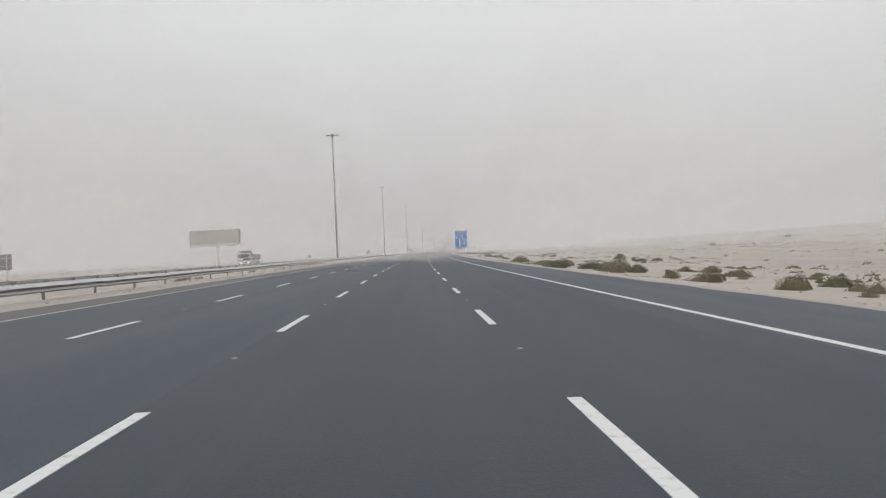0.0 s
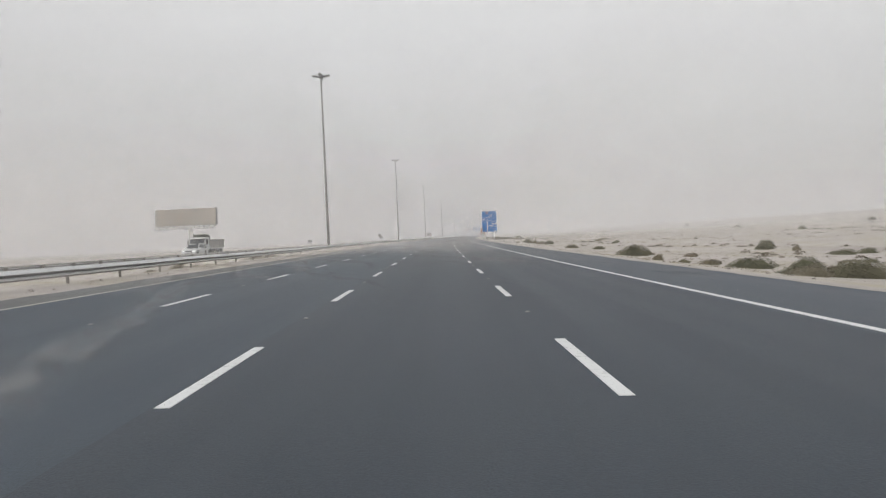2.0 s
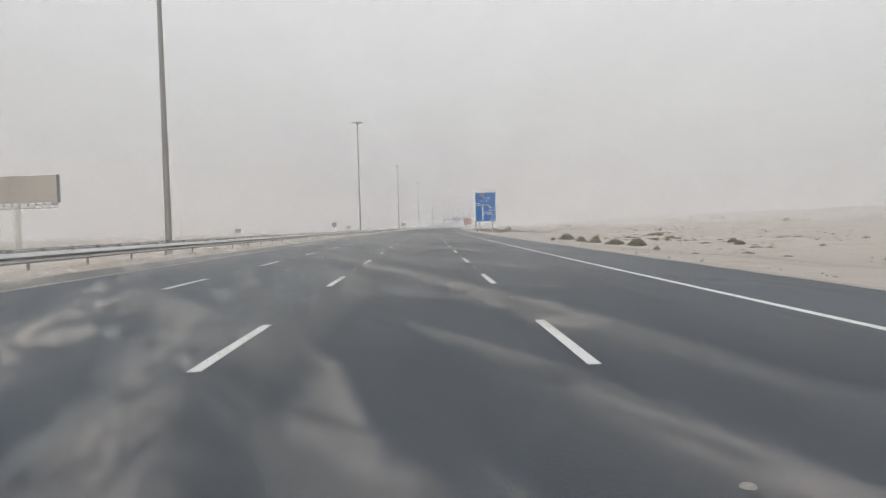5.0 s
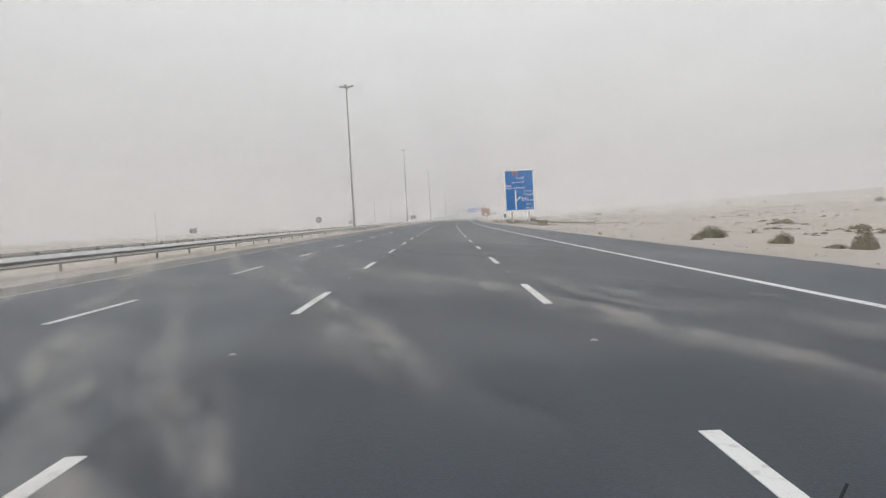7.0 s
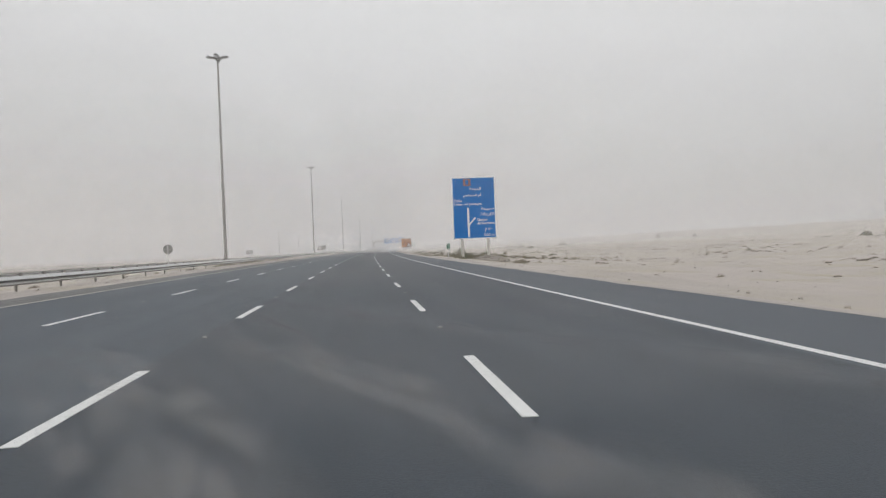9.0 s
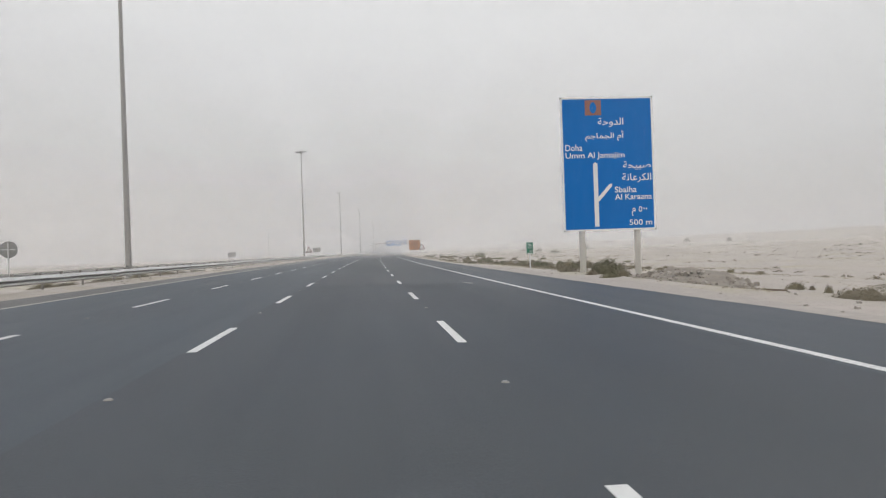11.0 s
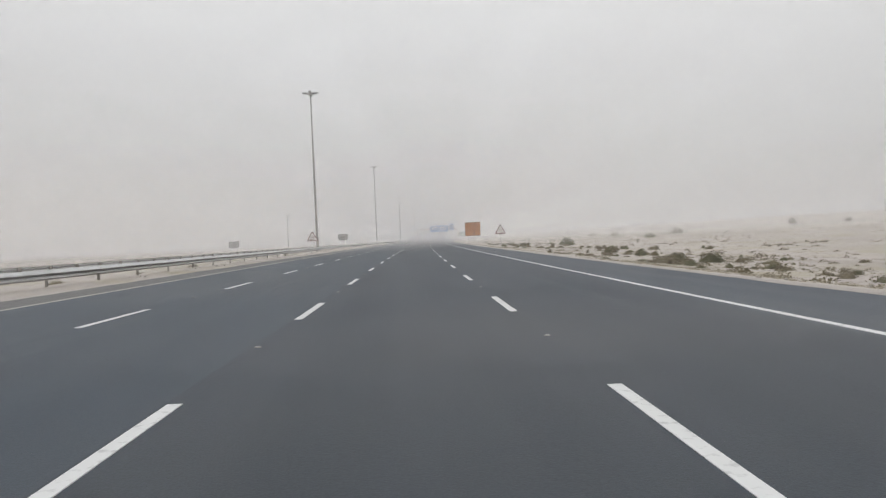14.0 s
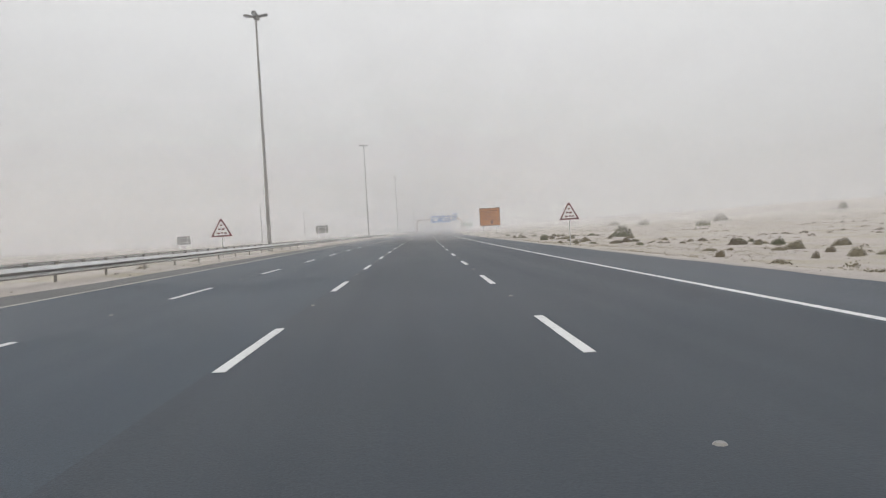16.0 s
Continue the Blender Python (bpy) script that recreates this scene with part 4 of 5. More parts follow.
def build_truck():
    """A tipper, cab towards -y."""
    root = tagged(new("tipper_truck"), "white cab tipper lorry with a dusty grey ribbed bed", "truck")
    bm = bmesh.new()
    slab(bm, [(-4.02, 1.0), (-4.1, 1.55), (-4.06, 1.8), (-3.86, 2.72), (-3.6, 2.92), (-2.15, 2.95), (-2.05, 2.8), (-2.05, 0.95), (-2.5, 0.9), (-2.55, 1.15), (-3.5, 1.15), (-3.6, 0.95)], "x", -1.22, 1.22, 0.07)
    cab = part("cab", bm, TRUCK_WHITE, root)
    bm = bmesh.new()
    slab(bm, [(-4.075, 1.84), (-3.885, 2.66), (-3.83, 2.66), (-4.02, 1.84)], "x", -1.12, 1.12, 0.012)
    part("windscreen", bm, GLASS, cab)
    bm = bmesh.new()
    slab(bm, [(-4.02, 2.72), (-4.12, 2.66), (-4.1, 2.6), (-3.86, 2.68)], "x", -1.15, 1.15)
    part("sun_visor", bm, CHASSIS, cab, "dark sun visor")
    for z in (1.12, 1.25, 1.38):
        part("grille_slat", one(box, (0, -4.1, z), (1.9, 0.05, 0.085), 0.015), CHASSIS, cab, "dark grille slat")
    part("bumper", one(box, (0, -4.06, 0.72), (2.46, 0.26, 0.44), 0.06), CHASSIS, root)
    for s in (-1, 1):
        part("headlamp", one(box, (s * 0.94, -4.2, 0.78), (0.36, 0.05, 0.2), 0.02), HEADLAMP, root, "lit headlamp")
        bm = bmesh.new()
        slab(bm, [(-3.72, 1.82), (-3.56, 2.62), (-2.62, 2.62), (-2.62, 1.82)], "x", s * 1.21, s * 1.235)
        part("side_window", bm, GLASS, cab)
        part("door_handle", one(box, (s * 1.235, -2.75, 1.62), (0.03, 0.2, 0.05), 0.01), CHASSIS, cab)
        part("step", one(box, (s * 1.12, -3.05, 0.72), (0.3, 0.9, 0.08), 0.015), CHASSIS, root)
        bm = bmesh.new()
        box(bm, (s * 1.46, -3.86, 2.2), (0.22, 0.1, 0.62), 0.03)
        rod(bm, (s * 1.2, -3.75, 2.6), (s * 1.46, -3.84, 2.5), 0.02, seg=6)
        part("mirror", bm, CHASSIS, cab)
        part("chassis_rail", one(box, (s * 0.42, 1.2, 0.92), (0.12, 8.2, 0.28)), CHASSIS, root)
        build_wheel(root, s * 1.03, -3.02, 0.52, 0.32, s)
        for y in (2.3, 3.65):
            build_wheel(root, s * 0.96, y, 0.52, 0.56, s)
            part("mudguard", one(box, (s * 0.96, y, 1.12), (0.6, 1.15, 0.04), 0.01), CHASSIS, root)
        bm = bmesh.new()
        slab(bm, [(-1.75, 1.3), (4.7, 1.3), (5.05, 2.5), (-1.75, 2.5)], "x", s * 1.17, s * 1.23, 0.012)
        side = part("side_wall", bm, TIPPER_GREY, root, "pale dusty side of the tipping bed")
        for i in range(8):
            part("rib", one(box, (s * 1.265, -1.3 + i * 0.84, 1.9), (0.07, 0.11, 1.16), 0.012), TIPPER_GREY, side)
        part("top_rail", one(box, (s * 1.24, 1.65, 2.53), (0.13, 6.8, 0.1), 0.02), TIPPER_GREY, side)
        part("lower_rail", one(box, (s * 1.24, 1.5, 1.3), (0.12, 6.4, 0.14), 0.02), TIPPER_GREY, side)
        part("fuel_tank" if s < 0 else "tool_box", one(box, (s * 0.88, -0.5, 0.8), (0.55, 1.2, 0.55), 0.08), CHASSIS, root)
    part("bed_floor", one(box, (0, 1.5, 1.3), (2.34, 6.4, 0.12), 0.01), TIPPER_GREY, root)
    part("headboard", one(box, (0, -1.8, 2.25), (2.46, 0.1, 1.95), 0.02), TRUCK_BED, root, "tall dusty green headboard")
    bm = bmesh.new()
    slab(bm, [(-1.76, 3.16), (-3.15, 3.3), (-3.18, 3.38), (-1.76, 3.26)], "x", -1.05, 1.05, 0.012)
    part("cab_guard", bm, TRUCK_BED, root, "dusty green guard plate over the cab")
    for x in (-0.9, 0.0, 0.9):
        part("guard_rib", one(box, (x, -2.45, 3.36), (0.07, 1.35, 0.09), 0.01, Matrix.Rotation(radians(-5.5), 4, "X")), TRUCK_BED, root)
    bm = bmesh.new()
    slab(bm, [(4.66, 1.32), (4.74, 1.32), (5.09, 2.45), (5.01, 2.45)], "x", -1.16, 1.16)
    part("tailboard", bm, TIPPER_GREY, root)
    bm = bmesh.new()
    slab(bm, [(-1.7, 1.39), (4.56, 1.39), (4.7, 1.9), (3.2, 2.2), (1.4, 2.42), (-0.4, 2.35), (-1.7, 2.1)], "x", -1.14, 1.14, 0.05)
    part("load", bm, SAND, root, "heaped load of pale sand")
    root.matrix_basis = place(-37.9, 171.5, opposite_height(-37.9))


build_suv()
build_truck()

# ---------- desert shrubs ----------
def shrub_mesh(name, seed, material, tall, leaves, flop, small, large, dense=0.66):
    """A wind-swept clump about one metre wide: twigs from one root under a soft skin of tiny leaves."""
    rng = random.Random(seed)
    verts, faces = [], []

    def crown(a, reach):
        c, d = math.cos(a), math.sin(a)
        edge = 0.5 * (1 + 0.3 * noise.noise((c * 1.5, d * 1.5, seed * 2.3)))
        lumps = 1 + 0.45 * noise.noise((c * reach * 2.6, d * reach * 2.6, seed * 1.1)) + 0.25 * noise.noise((c * reach * 6.0, d * reach * 6.0, seed))
        return edge, tall * (1.0 - 0.93 * reach ** 2.5) ** 0.8 * lumps

    for i in range(70):
        a, reach = rng.uniform(0, math.tau), rng.random() ** 0.5
        edge, top = crown(a, reach)
        tip = Vector((math.cos(a) * edge * reach + flop * 0.1, math.sin(a) * edge * reach * 0.85, max(top, 0.04) * rng.uniform(0.85, 1.08)))
        foot = Vector((tip.x * 0.35, tip.y * 0.35, -0.03))
        w = Vector((-math.sin(a), math.cos(a), 0)) * 0.004
        k = len(verts)
        verts.extend((foot - w, foot + w, tip))
        faces.append((k, k + 1, k + 2))
    rings, around = 6, 22
    first = len(verts)
    for j in range(rings + 1):
        for i in range(around):
            a, reach = math.tau * i / around, 0.02 + 0.82 * j / rings
            edge, top = crown(a, reach)
            ragged = 1 + 0.55 * noise.noise((math.cos(a) * reach * 7.0, math.sin(a) * reach * 7.0, seed * 3.7))
            low = dense * max(top, 0.02) * ragged * (1.0 - (j / rings) ** 4)
            verts.append(Vector((math.cos(a) * edge * reach + flop * 0.12 * low / tall, math.sin(a) * edge * reach * 0.85, low - 0.03 * (j == rings))))
    for j in range(rings):
        for i in range(around):
            k = (i + 1) % around
            faces.append((first + j * around + i, first + (j + 1) * around + i, first + (j + 1) * around + k, first + j * around + k))
    for i in range(leaves):
        a, reach = rng.uniform(0, math.tau), rng.random() ** 0.5
        edge, top = crown(a, reach)
        z = max(top, 0.05) * (1.0 - 0.8 * rng.random() ** 1.8)
        p = Vector((math.cos(a) * edge * reach + flop * 0.15 * z / tall, math.sin(a) * edge * reach * 0.85, z))
        up = Vector((p.x * 1.2, p.y * 1.2, 0.35 + z)).normalized() + Vector((rng.uniform(-1, 1), rng.uniform(-1, 1), rng.uniform(-1, 1))) * 0.55
        d = up.cross(Vector((rng.uniform(-1, 1), rng.uniform(-1, 1) + flop * 0.6, rng.uniform(-1, 1)))).normalized()
        size = rng.uniform(small, large)
        side = up.cross(d).normalized() * size * 0.4
        k = len(verts)
        verts.extend((p - side * 0.4, p + d * size * 0.5 + side, p + d * size, p + d * size * 0.5 - side))
        faces.append((k, k + 1, k + 2, k + 3))
    return mesh_of(name, verts, faces, material)


KINDS = (("green_shrub", LEAF_GREEN, 1, "low wind-swept green desert shrub on the sand"),
         ("olive_shrub", LEAF_OLIVE, 3, "olive desert shrub half dried out on the sand"),
         ("dry_shrub", LEAF_DRY, 5, "dry brown tuft of desert scrub on the sand"))
CLUMPS = {}
for name, material, seed, _ in KINDS:
    for k in (0, 1):
        CLUMPS[name, k, False] = shrub_mesh(name, seed + k, material, 0.5, 1300, 0.4 + 0.4 * k, 0.03, 0.065)
        CLUMPS[name, k, True] = shrub_mesh(name, seed + k + 20, material, 0.5, 4200, 0.3 + 0.4 * k, 0.018, 0.045)


FAR_CLUMP = shrub_mesh("green_shrub", 9, LEAF_GREEN, 0.5, 700, 0.5, 0.05, 0.12, 0.3)


def put_shrub(lat, y, wide, tall, kind, rng):
    name, _, _, label = KINDS[kind]
    ob = new(name, CLUMPS[name, rng.choice((0, 1)), wide > 1.1])
    ob.matrix_basis = place(lat, y, ground_height(lat, y) - 0.02, rng.uniform(-35, 35)) @ Matrix.Diagonal((wide * rng.uniform(0.95, 1.1), wide * rng.uniform(0.7, 1.0), tall * 1.8, 1))
    return tagged(ob, label, "shrub", "desert shrubs")


# sideways, along, width, height
FIRST_VERGE = (
    (13.7, 39.6, 0.6, 0.3), (15.5, 41.9, 0.6, 0.5), (15.7, 43.2, 0.9, 0.4), (13.6, 43.5, 1.3, 0.6), (16.9, 46.4, 1.5, 0.5),
    (13.0, 49.6, 2.0, 0.5), (13.1, 54.2, 0.9, 0.5), (20.9, 54.8, 1.0, 0.4), (18.1, 57.6, 1.5, 0.5), (13.3, 64.3, 1.2, 0.6),
    (14.7, 64.7, 1.6, 0.6), (20.2, 66.4, 1.7, 0.5), (18.9, 67.6, 1.1, 0.4),
)
SECOND_VERGE = (
    (14.1, 68.1, 2.5, 0.9), (19.9, 70.0, 0.6, 0.4), (10.5, 70.6, 2.2, 0.6), (13.8, 73.6, 2.1, 0.6), (17.6, 78.9, 1.9, 0.5),
    (11.8, 83.8, 1.6, 0.4), (14.1, 85.6, 1.6, 0.5),
)
THIRD_VERGE = (
    (13.9, 84.7, 2.2, 0.7), (12.3, 85.4, 2.3, 0.3), (13.0, 90.9, 2.5, 0.5), (15.6, 91.2, 1.5, 0.6), (13.1, 95.5, 1.4, 0.3),
    (12.4, 97.1, 0.7, 0.2), (11.9, 99.7, 0.6, 0.4), (13.3, 109.6, 2.4, 0.8), (30.6, 114.9, 2.1, 0.4), (33.6, 116.7, 1.7, 0.5),
    (33.6, 127.8, 0.8, 0.5), (32.6, 132.0, 2.2, 1.0), (17.0, 137.4, 1.6, 0.4), (15.3, 144.4, 1.6, 0.5),
)
BARE_VERGE = (
    (16.2, 172.3, 0.6, 0.3), (18.2, 183.7, 1.7, 0.8), (17.4, 188.2, 1.8, 0.6), (16.7, 192.4, 1.2, 0.8), (15.8, 193.0, 1.0, 0.2),
    (32.2, 194.7, 1.3, 0.5), (16.6, 199.1, 1.2, 0.6), (30.5, 199.3, 1.3, 0.2), (33.9, 200.2, 1.2, 0.6), (14.7, 205.4, 0.8, 0.4),
    (17.0, 209.3, 2.1, 0.8), (34.6, 222.6, 1.7, 0.4), (41.4, 250.2, 3.0, 0.5),
)
SIGN_VERGE = (
    (13.3, 263.3, 1.4, 0.4), (14.4, 266.2, 0.4, 0.3), (15.2, 268.2, 0.3, 0.2), (14.7, 268.4, 0.7, 0.3), (13.5, 286.2, 0.4, 0.2),
    (10.2, 280.8, 0.9, 0.5), (11.0, 276.6, 1.2, 0.6), (11.5, 276.2, 0.8, 0.4), (10.1, 276.3, 0.6, 0.25), (9.9, 273.3, 0.8, 0.3),
    (15.8, 289.7, 1.2, 0.5), (13.5, 291.5, 0.6, 0.6), (23.3, 301.7, 0.6, 0.3),
)
GREEN_VERGE = (
    (13.2, 307.6, 0.3, 0.2), (15.2, 309.6, 1.2, 0.5), (11.1, 309.7, 0.8, 0.2), (13.5, 310.1, 0.5, 0.2), (15.3, 314.6, 2.0, 0.7),
    (17.7, 315.4, 1.7, 0.6), (11.4, 316.6, 0.6, 0.2), (16.1, 318.5, 1.3, 0.7), (22.8, 320.3, 1.2, 0.5), (11.1, 320.7, 0.7, 0.2),
    (15.9, 324.2, 2.0, 0.7), (21.9, 324.2, 0.8, 0.7), (15.6, 328.6, 1.7, 0.5), (22.1, 333.9, 1.5, 0.4), (37.2, 343.5, 1.2, 0.3),
    (14.0, 346.0, 1.6, 0.5), (17.2, 347.0, 1.4, 0.7), (17.1, 352.5, 1.7, 0.6),
)
LAST_VERGE = (
    (15.4, 360.7, 0.5, 0.2), (15.8, 363.8, 0.6, 0.2), (19.6, 367.5, 1.2, 0.7), (21.1, 368.4, 0.8, 0.5), (16.9, 368.9, 1.0, 0.8),
    (21.7, 372.1, 0.7, 0.3), (21.0, 372.5, 0.9, 0.6), (20.0, 372.8, 1.0, 0.4), (13.3, 373.4, 0.6, 0.2), (17.2, 377.5, 0.4, 0.4),
    (13.5, 379.0, 0.5, 0.4), (20.6, 379.8, 0.9, 0.5), (21.2, 382.9, 0.6, 0.4), (21.3, 388.4, 0.9, 0.3), (23.9, 391.2, 1.4, 0.6),
    (36.6, 392.7, 1.3, 0.4), (36.6, 394.7, 0.6, 0.4), (30.9, 397.2, 1.6, 0.6),
)
MIDDLE_VERGE = (
    (17.4, 293.6, 1.4, 0.6), (14.2, 286.4, 1.5, 0.9), (18.1, 302.0, 1.4, 0.7), (17.7, 298.3, 1.0, 0.6), (18.4, 308.9, 1.5, 0.7),
    (14.2, 303.5, 1.1, 0.7), (14.2, 296.9, 1.1, 0.3),
    (16.4, 304.7, 0.6, 0.3), (18.4, 304.2, 1.5, 0.7), (16.4, 300.4, 1.3, 0.6), (11.7, 295.6, 0.8, 0.3), (12.2, 295.1, 0.4, 0.2),
    (12.6, 294.7, 0.9, 0.4),
)


def build_shrubs():
    rng = random.Random(11)
    for rows, kinds in ((FIRST_VERGE, (0, 1, 1)), (SECOND_VERGE, (0, 1, 1)), (THIRD_VERGE, (0, 1)), (BARE_VERGE, (1, 1, 0)), (SIGN_VERGE, (0, 1, 1)), (MIDDLE_VERGE, (0, 0, 1)), (GREEN_VERGE, (0, 0, 1)), (LAST_VERGE, (0, 1, 1))):
        for lat, y, wide, tall in rows:
            put_shrub(lat, y, wide, tall, 2 if wide < 0.7 and rng.random() < 0.6 else rng.choice(kinds), rng)
    for _ in range(45):
        put_shrub(rng.uniform(13.0, 32.0), rng.uniform(395, 500), rng.uniform(0.6, 1.6), rng.uniform(0.25, 0.6), rng.choice((0, 1, 1, 2)), rng)
    for _ in range(110):
        y = rng.choice((rng.uniform(30, 120), rng.uniform(285, 430)))
        put_shrub(rng.uniform(12.0, 26.0), y, rng.uniform(0.3, 1.0), rng.uniform(0.12, 0.3), rng.choice((0, 1, 2, 2)), rng)
    for _ in range(75):
        lat, y = 12.2 + 13.0 * rng.random() ** 1.3, rng.uniform(292, 352)
        put_shrub(lat + 1.5, y, rng.uniform(0.3, 1.05), rng.uniform(0.14, 0.34), rng.choice((0, 1, 1, 2)), rng)
    for _ in range(24):
        put_shrub(rng.uniform(-17.5, -13.6), rng.uniform(20, 420), rng.uniform(0.5, 1.1), rng.uniform(0.15, 0.35), rng.choice((1, 2, 2)), rng)
    for lat, y, wide, tall in ((-14.4, 99.2, 1.1, 0.4), (-14.8, 103.1, 1.0, 0.3), (-15.2, 118.4, 1.6, 0.45), (-14.6, 120.8, 1.1, 0.35), (-14.9, 280.6, 1.7, 0.4), (-14.3, 281.6, 1.1, 0.3), (-13.7, 286.3, 0.9, 0.3), (-13.5, 289.6, 1.5, 0.35), (-13.6, 291.2, 0.8, 0.25), (-13.4, 294.3, 1.3, 0.3)):
        put_shrub(lat, y, wide, tall, 1, rng)
    for _ in range(14):
        put_shrub(rng.uniform(-17.0, -14.2), rng.uniform(272, 318), rng.uniform(0.8, 1.7), rng.uniform(0.2, 0.4), 2, rng)
    for lat, y, wide, tall in ((31.2, 456.3, 3.6, 1.7), (100.0, 580.3, 4.6, 2.5), (176.0, 634.0, 4.6, 3.0), (192.7, 614.0, 3.8, 2.0), (82.2, 612.4, 4.6, 2.0), (82.0, 659.2, 5.5, 1.8),
                               (70.0, 520.0, 3.5, 1.4), (120.0, 360.0, 3.0, 1.2), (160.0, 330.0, 3.5, 1.4), (95.0, 250.0, 2.6, 1.0)):
        bush = put_shrub(lat, y, wide, tall, 0, rng)
        bush.data = FAR_CLUMP


def build_far_scrub():
    """Uncounted low scrub on the plain, in loose rows and drifts."""
    rng = random.Random(21)

    def low_clump(lat, y, s, flat, pieces, verts, faces):
        base = at(lat, y, ground_height(lat, y) - 0.02)
        for _ in range(pieces):
            a, r = rng.uniform(0, math.tau), rng.random() ** 0.6
            p = base + Vector((math.cos(a) * r * s * 0.6, math.sin(a) * r * s * 0.5, s * flat * (1 - r * r) * rng.uniform(0.2, 1.0)))
            d = Vector((rng.uniform(-1, 1), rng.uniform(-1, 1), rng.uniform(0.0, 0.9))).normalized() * s * rng.uniform(0.07, 0.14)
            side = d.cross(Vector((rng.uniform(-1, 1), rng.uniform(-1, 1), 0.3))).normalized() * s * 0.06
            k = len(verts)
            verts.extend((p - side, p + side, p + d + side * 0.4, p + d - side * 0.4))
            faces.append((k, k + 1, k + 2, k + 3))

    verts, faces = [], []
    for _ in range(760):
        y, lat = rng.uniform(25, 660), 22.0 + 195.0 * rng.random() ** 1.6
        long, count = rng.uniform(0.6, 6.0), rng.choice((1, 1, 2, 3, 5, 8))
        tone = rng.uniform(0.25, 0.8)
        for _ in range(count):
            low_clump(lat + rng.gauss(0, long), y + rng.gauss(0, 3.0), tone * rng.uniform(0.5, 1.4), rng.uniform(0.18, 0.42), 44, verts, faces)
    tagged(new("distant_scrub", mesh_of("distant_scrub", verts, faces, LEAF_SCRUB)), "sparse brownish olive scrub in rows over the plain", "scrub", kind="stuff")
    verts, faces = [], []
    made = 0
    while made < 8200:
        y = rng.choice((rng.uniform(25, 125), rng.uniform(262, 470), rng.uniform(275, 420), rng.uniform(285, 360)))
        lat = 10.2 + 26.0 * rng.random() ** 1.5
        if noise.noise((lat / 7.0, y / 12.0, 6.0)) < 0.03:
            continue
        made += 1
        low_clump(lat, y, rng.uniform(0.1, 0.32), rng.uniform(0.15, 0.5), 14, verts, faces)
    low, low_faces = [], []
    for _ in range(620):
        lat, y = 11.8 + 15.0 * rng.random() ** 1.2, rng.uniform(288, 372)
        if noise.noise((lat / 5.0, y / 10.0, 2.0)) > -0.08:
            low_clump(lat, y, rng.uniform(0.2, 0.62), rng.uniform(0.2, 0.5), 34, low, low_faces)
    tagged(new("verge_scrub", mesh_of("verge_scrub", low, low_faces, LEAF_OLIVE)), "low olive scrub scattered thickly over the sandy verge", "scrub", kind="stuff")
    tagged(new("verge_grass", mesh_of("verge_grass", verts, faces, LEAF_GRASS)), "short dry yellowish grass along the verge", "grass", kind="stuff")


def stone_shape(rng, centre, size, verts, faces):
    """A six-sided lump, pushed out of true."""
    k = len(verts)
    for z in (0.0, 0.45):
        for i in range(6):
            a = math.tau * i / 6 + rng.uniform(-0.3, 0.3)
            r = size * rng.uniform(0.35, 0.55) * (1 if z == 0 else 0.75)
            verts.append(centre + Vector((r * math.cos(a), r * math.sin(a), z * size * rng.uniform(0.8, 1.2) - 0.02)))
    faces.append(tuple(range(k + 6, k + 12)))
    for i in range(6):
        j = (i + 1) % 6
        faces.append((k + i, k + j, k + 6 + j, k + 6 + i))


def build_stones():
    rng = random.Random(33)
    verts, faces = [], []
    for _ in range(1300):
        lat, y = rng.choice((rng.uniform(8.45, 13.0), rng.uniform(8.45, 26.0), rng.uniform(-12.2, -11.5))), rng.uniform(12, 480)
        stone_shape(rng, at(lat, y, ground_height(lat, y)), rng.uniform(0.04, 0.16), verts, faces)
    tagged(new("gravel", mesh_of("gravel", verts, faces, STONE)), "loose grey stones along the sandy verges", "gravel", kind="stuff")


def build_rubble_heap():
    rng = random.Random(8)
    root = tagged(new("rubble_heap"), "low heap of grey rubble and soil beside the sign", "rubble")
    verts, faces = [], []
    n, m = 44, 16
    for j in range(m + 1):
        for i in range(n):
            a, r = math.tau * i / n, j / m
            x, y = 1.7 * r * math.cos(a), 3.6 * r * math.sin(a)
            h = 0.46 * (1 - r * r) ** 1.1 * (1 + 0.7 * noise.noise((x * 0.9, y * 0.7, 3.0))) + 0.16 * noise.noise((x * 2.4, y * 2.4, 9.0)) * (1 - r)
            verts.append((x, y, h - 0.12 * (j == m) - 0.03))
    for j in range(m):
        for i in range(n):
            k = (i + 1) % n
            faces.append((j * n + i, (j + 1) * n + i, (j + 1) * n + k, j * n + k))
    ob = new("mound", mesh_of("mound", verts, faces, RUBBLE))
    ob.parent = root
    for _ in range(280):
        a, r = rng.uniform(0, math.tau), rng.random() ** 0.5
        x, y = 1.7 * r * math.cos(a), 3.6 * r * math.sin(a)
        v, f = [], []
        stone_shape(rng, Vector((0, 0, 0)), rng.choice((rng.uniform(0.06, 0.16), rng.uniform(0.1, 0.3))), v, f)
        shared("stone", mesh_of("stone", v, f, rng.choice((STONE, RUBBLE, RUBBLE))), root, pose(x, y, 0.44 * (1 - r * r) ** 1.1 - 0.04, rng.uniform(-25, 25), rng.uniform(-25, 25), 0))
    root.matrix_basis = place(12.1, 271.6, ground_height(12.1, 271.6), 10)


